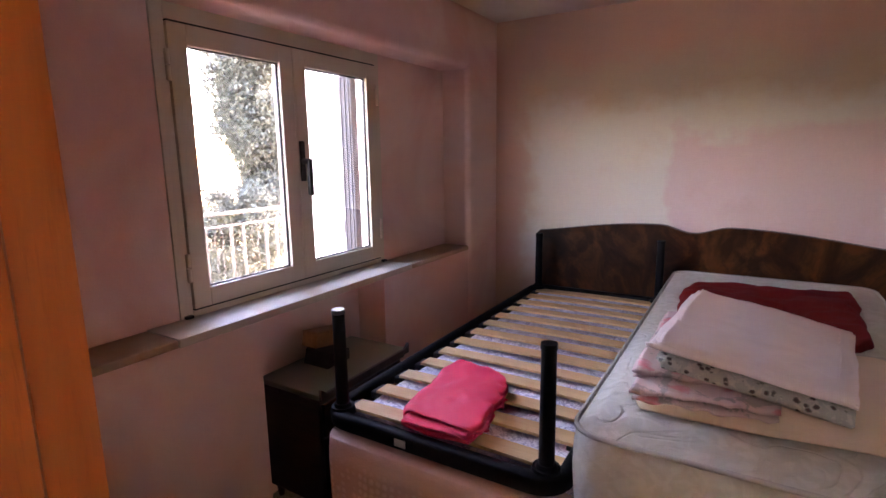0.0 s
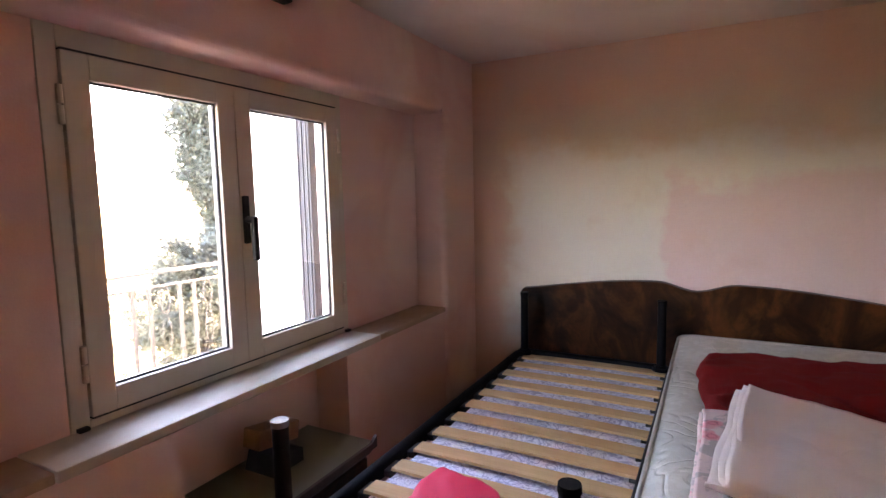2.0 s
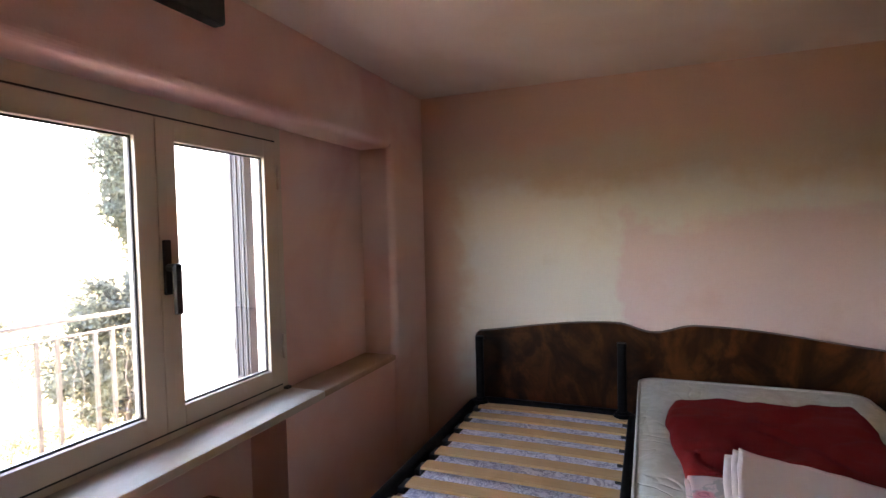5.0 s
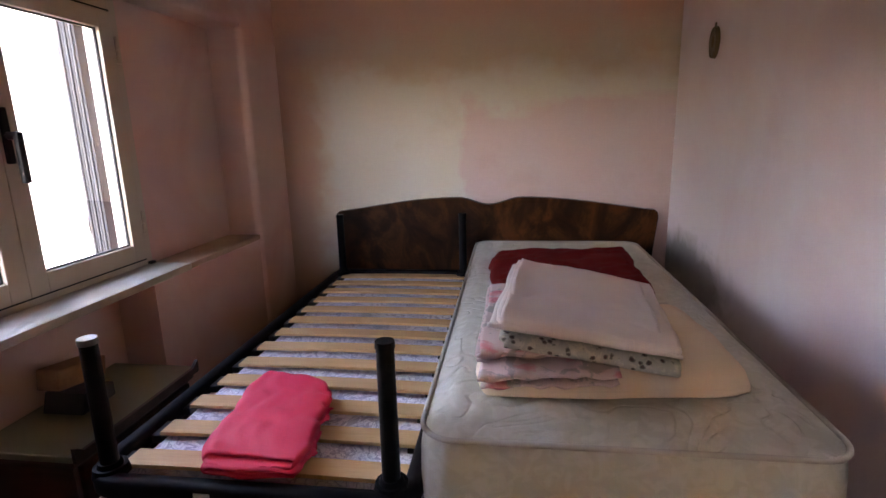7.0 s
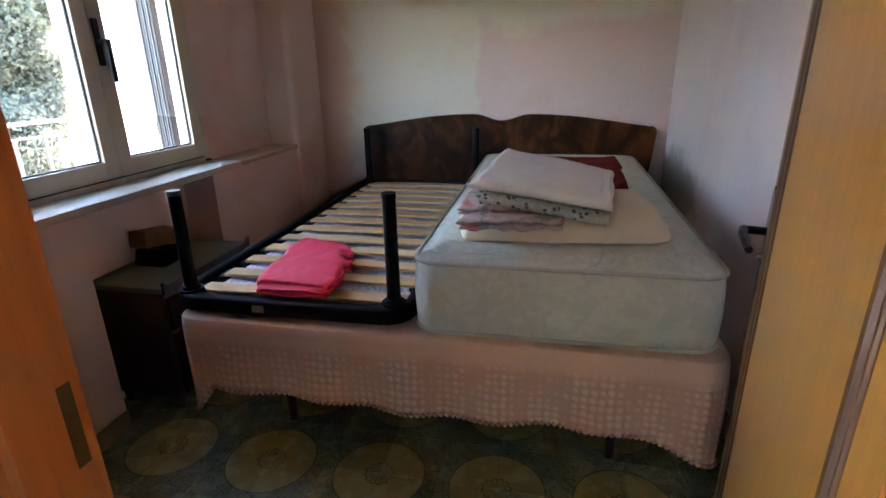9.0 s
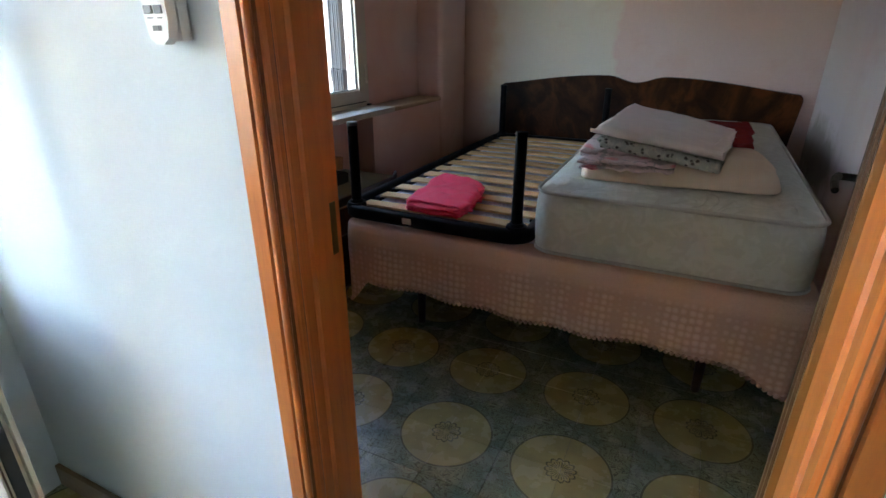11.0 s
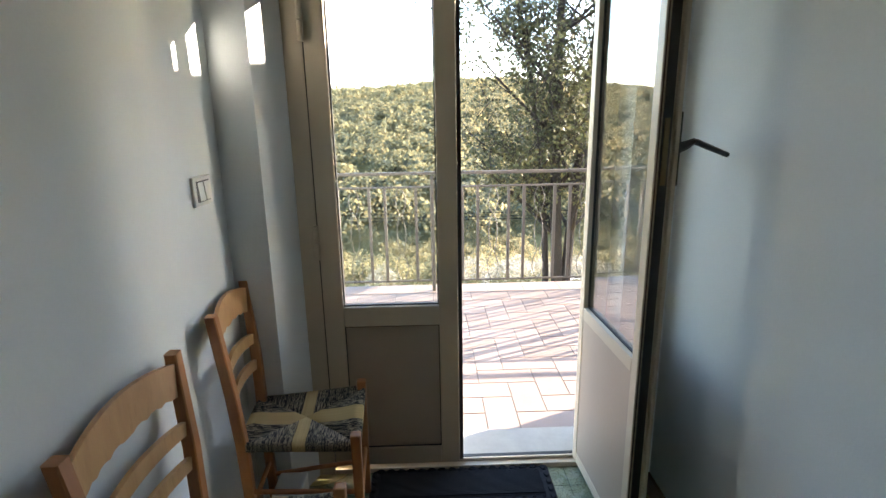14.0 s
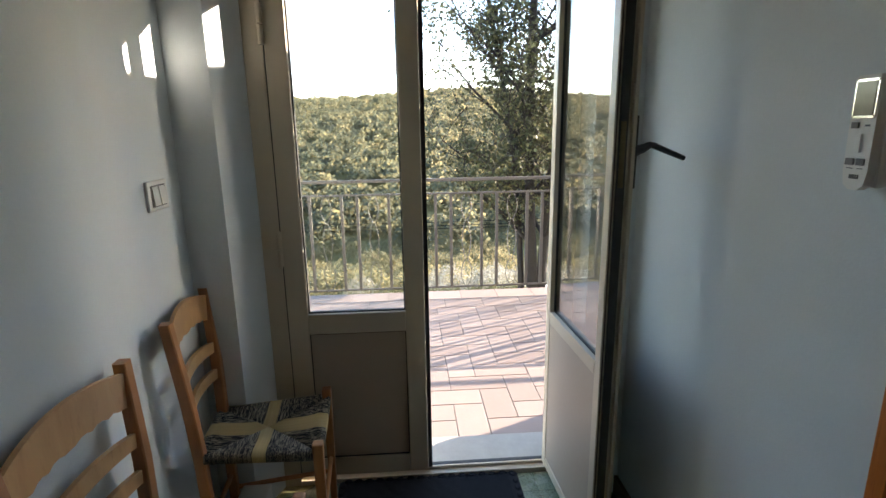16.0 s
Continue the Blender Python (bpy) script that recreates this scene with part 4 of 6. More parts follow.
def mattress():
    ob = thing("single_mattress", "pale green-white quilted single mattress with grey piping", "mattress")
    x0, x1, y0, y1, z0, z1 = 1.352, 2.200, 0.985, 2.868, 0.556, 0.783
    r = 0.075
    ring = []
    for cx, cy, a0 in ((x0 + r, y0 + r, 180), (x1 - r, y0 + r, 270), (x1 - r, y1 - r, 0), (x0 + r, y1 - r, 90)):
        for k in range(9):
            a = radians(a0 + 11.25 * k)
            ring.append((cx, cy, math.cos(a), math.sin(a)))
    # run in straight pieces between the corners
    fine = []
    for i in range(len(ring)):
        cx, cy, ca, sa = ring[i]
        dx, dy, da, db = ring[(i + 1) % len(ring)]
        p, q = Vector((cx + r * ca, cy + r * sa)), Vector((dx + r * da, dy + r * db))
        m = max(1, int((q - p).length / 0.05))
        for k in range(m):
            fine.append((p.lerp(q, k / m), Vector((ca, sa)).lerp(Vector((da, db)), k / m).normalized()))
    def lift(y):
        # the top rises a little towards the headboard
        return 0.016 * (y - y0) / (y1 - y0)

    prof = [(-0.012, 0.0), (0.0, 0.008), (0.006, 0.05), (0.008, 0.11), (0.006, 0.175), (0.0, 0.219), (-0.012, 0.227)]
    bm = bmesh.new()
    cols = []
    for p, d in fine:
        col = []
        for o, hgt in prof:
            w = 0.004 * wave(p.x, p.y, hgt, 8, 2.0)
            col.append(bm.verts.new((p.x + d.x * (o + w), p.y + d.y * (o + w), z0 + hgt + lift(p.y) * hgt / 0.227)))
        cols.append(col)
    n = len(cols)
    for i in range(n):
        a, b = cols[i], cols[(i + 1) % n]
        for k in range(len(prof) - 1):
            bm.faces.new((a[k], b[k], b[k + 1], a[k + 1]))
    part("side_band", bm, M_TICKSIDE, ob, "", True)
    bm = bmesh.new()
    nx, ny = 34, 70
    g = {}
    for j in range(ny + 1):
        for i in range(nx + 1):
            u, v = i / nx * 2 - 1, j / ny * 2 - 1
            # squared disc: keeps the rounded corners
            ux, vy = u, v
            x = (x0 + x1) / 2 + ux * (x1 - x0) / 2 * 0.988
            y = (y0 + y1) / 2 + vy * (y1 - y0) / 2 * 0.994
            for cx, cy, sx, sy in ((x0 + r, y0 + r, -1, -1), (x1 - r, y0 + r, 1, -1), (x1 - r, y1 - r, 1, 1), (x0 + r, y1 - r, -1, 1)):
                ddx, ddy = (x - cx) * sx, (y - cy) * sy
                if ddx > 0 and ddy > 0:
                    m = max(ddx, ddy)
                    l = math.hypot(ddx, ddy)
                    x, y = cx + sx * ddx * m / l, cy + sy * ddy * m / l
            e = min(1.0, (1 - max(abs(u), abs(v))) * 9)
            quilt = abs(math.sin(11 * x + 2.2 * math.sin(7 * y))) * 0.5 + abs(math.sin(9 * y + 2 * math.sin(9 * x))) * 0.5
            g[i, j] = bm.verts.new((x, y, z1 - 0.002 + lift(y) * (1 - 0.7 * e) + e * (0.018 + 0.009 * quilt + 0.006 * wave(x, y, 0, 3, 1))))
    for j in range(ny):
        for i in range(nx):
            bm.faces.new((g[i, j], g[i + 1, j], g[i + 1, j + 1], g[i, j + 1]))
    part("quilted_top", bm, M_TICK, ob, "", True)
    for zz in (z1 - 0.002, z0 + 0.012):
        bm = bmesh.new()
        tube(bm, [(p.x + d.x * 0.001, p.y + d.y * 0.001, zz + (lift(p.y) if zz > 0.7 else 0)) for p, d in fine], 0.0065, 8, True)
        part("piping", bm, M_PIPING, ob, "rounded grey piping", True)


mattress()

# ---- bedding on the mattress ----
tagged(part("burgundy_blanket", soft_slab([(1.47, 1.72, 0.812), (2.05, 1.78, 0.812), (2.10, 2.58, 0.812), (1.45, 2.48, 0.812)], 0.036, 44, 54, 0.016, 0.010, 4.2, 0.06, 0.0, 0.10), M_RED, smooth=True),
       "burgundy fleece blanket folded and rumpled on the mattress", "blanket")
tagged(part("pillow", soft_slab([(1.455, 1.105, 0.808), (2.105, 1.165, 0.808), (2.09, 1.68, 0.808), (1.47, 1.62, 0.808)], 0.055, 50, 40, 0.008, 0.0, 7.7, 0.085, 0.028, 0.10), M_PILLOW, smooth=True),
       "plump cream cotton pillow lying flat on the mattress", "pillow")


def folded(name, corners, plies, height, mat, label, seed, rumple=0.004, splay=0.010, hem=0.0, crease=0.0, round_end=0.0):
    """One cloth folded over and over: nested leaves round a fold at the near edge, or at the far one where a wavy hem shows."""
    R = random.Random(seed)
    c = [Vector(p) for p in corners]
    if hem:
        c = [c[3], c[2], c[1], c[0]]
    d = height / (2 * plies)
    path = []
    n, nu = 26, 40
    for k in range(plies):
        lo, hi = (k + 0.5) * d, height - (k + 0.5) * d
        r, mid = (hi - lo) / 2, height / 2
        one = [(1 - i / n, 0, lo, 2 * k) for i in range(n + 1)]
        one += [(0, r * math.sin(math.pi * i / 8), mid - r * math.cos(math.pi * i / 8), 2 * k + (i > 4)) for i in range(1, 8)]
        one += [(i / n, 0, hi, 2 * k + 1) for i in range(n + 1)]
        path += one[::-1] if k % 2 else one
    out_dir = ((c[0] - c[3]) + (c[1] - c[2])).normalized()
    off = [(R.uniform(-splay, splay), R.uniform(-splay, splay)) for _ in range(2 * plies)]
    wide = (c[1] - c[0]).length
    bm = bmesh.new()
    rows = []
    for v, out, h, leaf_no in path:
        row = []
        for i in range(nu + 1):
            u = i / nu
            uu = u + ((1 - u) * off[leaf_no][0] + u * off[leaf_no][1]) / wide
            vv = 0.5 + (v - 0.5) * (1 - round_end * (1.0 if u > 0.5 else 0.6) * max(0.0, abs(u - 0.5) * 4 - 1) ** 2.5)
            p = c[0].lerp(c[1], uu).lerp(c[3].lerp(c[2], uu), vv) + out_dir * out
            z = h + rumple * (0.35 + 0.65 * h / height) * (wave(p.x, p.y, leaf_no * 0.05, 6, seed) + 0.45 * wave(p.x, p.y, leaf_no * 0.2, 21, seed))
            if crease and h > height * 0.5:
                z -= crease * abs(math.sin(10 * v + 2.2 * u + 6 * wave(p.x, p.y, 0, 5, seed))) ** 0.6
            if hem and v > 0.9:
                f = (v - 0.9) / 0.1
                p = p - out_dir * hem * f * abs(math.sin(u * 13 + leaf_no + 2 * wave(u, leaf_no, 0, 4, seed)))
                z += f * (0.5 * hem * math.sin(u * 26 + leaf_no + 4 * wave(u, leaf_no, 0, 4, seed)) - 0.004)
            side = Vector((wave(p.x, p.y, 1 + leaf_no * 0.4, 9, seed + 5), wave(p.x, p.y, 2 + leaf_no * 0.4, 9, seed + 9), 0)) * rumple * 1.2
            row.append(bm.verts.new(p + side + Vector((0, 0, z))))
        rows.append(row)
    for a, b in zip(rows, rows[1:]):
        for i in range(nu):
            bm.faces.new((a[i], a[i + 1], b[i + 1], b[i]))
    bm.normal_update()
    # the cloth's other side
    back = [[bm.verts.new(q.co - q.normal * d * 0.75) for q in row] for row in rows]
    for a, b in zip(back, back[1:]):
        for i in range(nu):
            bm.faces.new((b[i], b[i + 1], a[i + 1], a[i]))
    for k in range(len(rows) - 1):
        bm.faces.new((rows[k][0], rows[k + 1][0], back[k + 1][0], back[k][0]))
        bm.faces.new((rows[k + 1][nu], rows[k][nu], back[k][nu], back[k + 1][nu]))
    for i in range(nu):
        bm.faces.new((rows[0][i + 1], rows[0][i], back[0][i], back[0][i + 1]))
        bm.faces.new((rows[-1][i], rows[-1][i + 1], back[-1][i + 1], back[-1][i]))
    return tagged(part(name, bm, mat, smooth=True), label, "sheet")


folded("rose_print_sheet", [(1.478, 1.062, 0.866), (1.770, 1.092, 0.870), (1.80, 1.60, 0.884), (1.485, 1.60, 0.876)], 1, 0.020, M_ROSE, "folded cotton sheet printed with pink roses, its hem wavy", 9, 0.006, 0.01, 0.007)
folded("rose_print_sheet", [(1.474, 1.135, 0.893), (1.82, 1.17, 0.890), (1.80, 1.63, 0.902), (1.48, 1.62, 0.900)], 2, 0.026, M_ROSE, "folded cotton sheet printed with pink roses", 3, 0.006, 0.012, 0.008)
folded("grey_floral_sheet", [(1.525, 1.150, 0.915), (1.895, 1.130, 0.868), (1.945, 1.570, 0.872), (1.580, 1.565, 0.944)], 3, 0.044, M_GREYFLORAL, "folded grey cotton sheet with small dark flowers", 5, 0.004, 0.008)
folded("white_sheet", [(1.520, 1.150, 0.960), (1.885, 1.130, 0.913), (1.935, 1.585, 0.917), (1.575, 1.580, 0.990)], 4, 0.034, M_WHITE, "folded white cotton sheet on top of the pile", 6, 0.008, 0.030)
folded("coral_cloth", [(1.050, 1.058, 0.607), (0.985, 1.475, 0.607), (0.755, 1.515, 0.607), (0.805, 1.050, 0.607)], 3, 0.052, M_CORAL, "folded coral-pink nylon cloth on the slats", 2.2, 0.013, 0.020, 0.012, 0.0015, 0.32)["category"] = "cloth"


tagged(part("grey_tie", soft_slab([(1.985, 1.735, 0.806), (2.075, 1.75, 0.806), (2.07, 1.80, 0.806), (1.985, 1.785, 0.806)], 0.014, 14, 8, 0.004, 0.003, 1.9, 0.012), M_PIPING, smooth=True),
       "short strip of grey cloth on the mattress", "cloth strip")


# ---- nightstand in the low recess ----
def nightstand():
    ob = thing("nightstand", "dark wooden nightstand with a green-grey stone top", "nightstand")
    x0, x1, y0, y1, zt = 0.004, 0.335, 1.16, 1.735, 0.55
    part("body", boxes(((x0, y0 + 0.02, 0.06), (x1 - 0.015, y1 - 0.02, zt - 0.03)), bevel=0.006), M_DARKWOOD, ob)
    part("tabletop", boxes(((x0, y0, zt - 0.022), (x1 + 0.01, y1, zt)), bevel=0.006), M_GREENTOP, ob, "green-grey stone slab")
    bm = bmesh.new()
    box(bm, (x0 + 0.002, y0 + 0.008, zt - 0.046), (x1 + 0.003, y1 - 0.008, zt - 0.0225), 0.008)
    part("moulding", bm, M_DARKWOOD, ob)
    bm = bmesh.new()
    prism(bm, [(y0, zt - 0.02), (y1, zt - 0.02), (y1, zt + 0.026), (y1 - 0.012, zt + 0.020), (y1 - 0.03, zt + 0.004), (y0 + 0.03, zt + 0.004), (y0 + 0.012, zt + 0.020), (y0, zt + 0.026)], "x", x1 + 0.0105, x1 + 0.022)
    part("front_lip", bm, M_DARKWOOD, ob, "dark raised lip with horned ends")
    for z0, z1 in ((0.36, 0.495), (0.08, 0.35)):
        d = part("drawer" if z0 > 0.3 else "door", boxes(((x1 - 0.016, y0 + 0.035, z0), (x1 - 0.001, y1 - 0.035, z1)), bevel=0.004), M_BURL, ob)
        bm = bmesh.new()
        rod(bm, (x1 - 0.002, (y0 + y1) / 2, (z0 + z1) / 2), (x1 + 0.016, (y0 + y1) / 2, (z0 + z1) / 2), 0.006, 0.011, 14)
        part("knob", bm, M_BRASS, d, "small brass knob")
    for x in (x0 + 0.03, x1 - 0.045):
        for y in (y0 + 0.05, y1 - 0.05):
            bm = bmesh.new()
            rod(bm, (x, y, 0), (x, y, 0.062), 0.012, 0.018, 12)
            part("leg", bm, M_DARKWOOD, ob)


nightstand()
lamp = thing("wooden_box", "small worn wooden box on a dark stand, on the nightstand", "box")
bm = bmesh.new()
prism(bm, [(1.36, 0.552), (1.50, 0.552), (1.50, 0.60), (1.47, 0.615), (1.38, 0.615)], "x", 0.06, 0.20)
part("stand", bm, M_BLACK, lamp, "dark stand")
bm = bmesh.new()
made = box(bm, (0.05, 1.36, 0.615), (0.135, 1.55, 0.685), 0.008)
bmesh.ops.rotate(bm, verts=bm.verts, cent=(0.10, 1.45, 0.62), matrix=Matrix.Rotation(radians(-9), 3, "X"))
part("body", bm, M_OLDWOOD, lamp, "worn orange wood")
bm = bmesh.new()
box(bm, (WX, 0.637, 2.138), (WX + 0.05, 1.53, CZ - 0.015), 0.012, 3)
tagged(part("wall_box", bm, M_BLACK), "black box mounted high on the wall over the window", "box")

# ---- plaque on the east wall ----
pl = thing("oval_plaque", "small oval bronze relief plaque hung on the wall", "plaque", at=(EX, 2.565, 1.752))
bm = bmesh.new()
for sc, dep in ((1.0, 0.010), (0.82, 0.014)):
    vs = rod(bm, (0, 0, 0), (-dep, 0, 0), 0.068 * sc, 0.063 * sc, 32)
bmesh.ops.scale(bm, vec=(1, 0.72, 1), verts=bm.verts)
part("disc", bm, M_BRASS, pl)
bm = bmesh.new()
for k in range(36):
    a = 2 * math.pi * k / 36
    bmesh.ops.create_icosphere(bm, subdivisions=1, radius=0.0045, matrix=Matrix.Translation((-0.011, 0.044 * math.cos(a), 0.061 * math.sin(a))))
part("beaded_rim", bm, M_BRASS, pl)
bm = bmesh.new()
bmesh.ops.create_icosphere(bm, subdivisions=2, radius=0.02, matrix=Matrix.Translation((-0.013, 0.004, 0.004)) @ Matrix.Diagonal((0.35, 1.0, 1.4, 1)))
part("relief", bm, M_BRASS, pl)
bm = bmesh.new()
tube(bm, [(-0.006, 0.008 * math.cos(a), 0.074 + 0.008 * math.sin(a)) for a in [2 * math.pi * k / 14 for k in range(14)]], 0.002, 6, True)
part("ring", bm, M_BRASS, pl)


# ---- french door ----
def door_leaf(parent_name, label, at, turn, handle):
    """An aluminium leaf with a glazed upper and a panelled lower part; its hinge edge lies on the local z axis and it runs along local +y."""
    ob = tagged(new(parent_name), label, "door")
    ob.matrix_basis = pose(*at, 0, 0, turn)
    W, T, z0, z1 = 0.498, 0.045, 0.045, 1.888
    w = 0.040 if handle else 0.072
    m0, m1 = (0.655, 0.700) if handle else (0.636, 0.714)
    stile = boxes(((-T, 0, z0), (0, w, z1)), ((-T, W - w, z0), (0, W, z1)), ((-T, w, z0), (0, W - w, z0 + w)),
                  ((-T, w, z1 - w), (0, W - w, z1)), ((-T, w, m0), (0, W - w, m1)), bevel=0.004)
    part("door_frame", stile, M_ALU, ob)
    part("panel", boxes(((-T + (0.003 if handle else 0.012), w - 0.003, z0 + w - 0.003), (-0.012, W - w + 0.003, m0 + 0.003))), M_PANEL, ob, "flat beige lower panel")
    a, b, c, d = w, W - w, m1, z1 - w
    part("seal", boxes(((-T + 0.016, a, c), (-0.014, a + 0.005, d)), ((-T + 0.016, b - 0.005, c), (-0.014, b, d)), ((-T + 0.016, a, c), (-0.014, b, c + 0.005)), ((-T + 0.016, a, d - 0.005), (-0.014, b, d)),
                       ((-0.0125, a, z0 + w), (-0.006, a + 0.003, m0)), ((-0.0125, b - 0.003, z0 + w), (-0.006, b, m0)), ((-0.0125, a, m0 - 0.003), (-0.006, b, m0)), ((-0.0125, a, z0 + w), (-0.006, b, z0 + w + 0.003))), M_BLACK, ob)
    g = part("pane", boxes(((-T / 2 - 0.003, a - 0.004, c - 0.004), (-T / 2 + 0.003, b + 0.004, d + 0.004))), M_GLASS, ob)
    g.visible_shadow = False
    part("edge_seal", boxes(((-T + 0.012, W + 0.0002, z0 + 0.004), (-0.010, W + 0.005, z1 - 0.004))), M_BLACK, ob, "black rubber edge seal")
    if handle:
        part("edge_flange", boxes(((0.0003, W - 0.024, z0 - 0.004), (0.011, W + 0.010, z1 + 0.004)), bevel=0.002), M_ALU, ob, "overlapping cream edge flange")
        part("edge_groove", boxes(((-T + 0.0035, W + 0.0003, z0 + 0.004), (-T + 0.007, W + 0.0022, z1 - 0.004))), M_GROOVE, ob, "brown groove along the edge")
        part("latch", boxes(((-0.030, W + 0.0052, 1.21), (-0.016, W + 0.008, 1.38)), bevel=0.001), M_BRASS, ob, "dull metal latch plate")
    for z in (0.24, 0.965, 1.70):
        bm = bmesh.new()
        rod(bm, (0.012, -0.004, z - 0.062), (0.012, -0.004, z - 0.002), 0.010)
        rod(bm, (0.012, -0.004, z + 0.002), (0.012, -0.004, z + 0.062), 0.010)
        part("hinge", bm, M_ALU, ob)
    if handle:
        bm = bmesh.new()
        box(bm, (0.0105, W - 0.044, 1.205), (0.026, W - 0.008, 1.395), 0.004)
        h0 = part("handle_plate", bm, M_BRONZE, ob, "dark bronze plate")
        bm = bmesh.new()
        rod(bm, (0.024, W - 0.030, 1.30), (0.055, W - 0.032, 1.31), 0.015, 0.012)
        tube(bm, [(0.050, W - 0.032, 1.308), (0.072, W - 0.034, 1.318), (0.084, W - 0.036, 1.316), (0.12, W - 0.04, 1.302), (0.178, W - 0.045, 1.280)], [0.012, 0.0095, 0.0085, 0.008, 0.007])
        part("lever", bm, M_BRONZE, h0, "bent dark lever")
    return ob


fd = tagged(new("door_2"), "cream aluminium french door frame with a low threshold", "door frame", kind="structure")
FX = 0.10
part("frame", boxes(((FX - 0.055, FY0, 0), (FX - 0.002, -1.328, FZ)), ((FX - 0.055, -0.335, 0), (FX - 0.002, FY1, FZ)), ((FX - 0.055, -1.328, 1.893), (FX - 0.002, -0.335, FZ)), bevel=0.004), M_ALU, fd)
part("gap", boxes(((FX - 0.04, -1.3279, 0.03), (FX - 0.0012, -1.3252, 1.893)), ((FX - 0.04, -1.325, 1.8885), (FX - 0.01, -0.34, 1.8927))), M_BLACK, fd)
part("head_stop", boxes(((FX - 0.068, -1.328, 1.860), (FX - 0.056, -0.335, FZ)), bevel=0.001), M_ALU, fd)
part("rebate_seal", boxes(((FX - 0.040, -0.8264, 0.035), (FX - 0.026, -0.811, 1.858)), ((FX - 0.060, -0.350, 0.035), (FX - 0.040, -0.3355, 1.858)), ((FX - 0.0555, -0.811, 1.846), (FX - 0.040, -0.3505, 1.858))), M_BLACK, fd, "black rubber rebate seal")
part("threshold", boxes(((FX - 0.075, -1.328, -0.004), (FX - 0.004, -0.335, 0.020)), ((FX - 0.04, -1.328, 0.020), (FX - 0.03, -0.335, 0.034)), bevel=0.002), M_ALU, fd, "low aluminium threshold bar")
part("threshold_seal", boxes(((FX - 0.058, -0.825, 0.0205), (FX - 0.042, -0.335, 0.0345))), M_BLACK, fd)
door_leaf("french_door_leaf", "closed french door leaf, glazed above a beige panel", (FX, -1.325, 0), 0, False)
ol = door_leaf("french_door_leaf", "open french door leaf with a black seal and handle", (FX - 0.008, -0.338, 0), 0, True)
# the open leaf hangs on the other side: mirrored along the wall, then swung in
ol.matrix_basis = pose(FX - 0.016, -0.322, 0, 0, 0, 92.5) @ Matrix.Diagonal((1, -1, 1, 1))
setting("doorstep", boxes(((-0.178, FY0 - 0.02, -0.05), (FX - 0.076, FY1 + 0.02, 0.002)), bevel=0.004), M_STEP, "pale stone step under the french door, chipped", "doorstep")


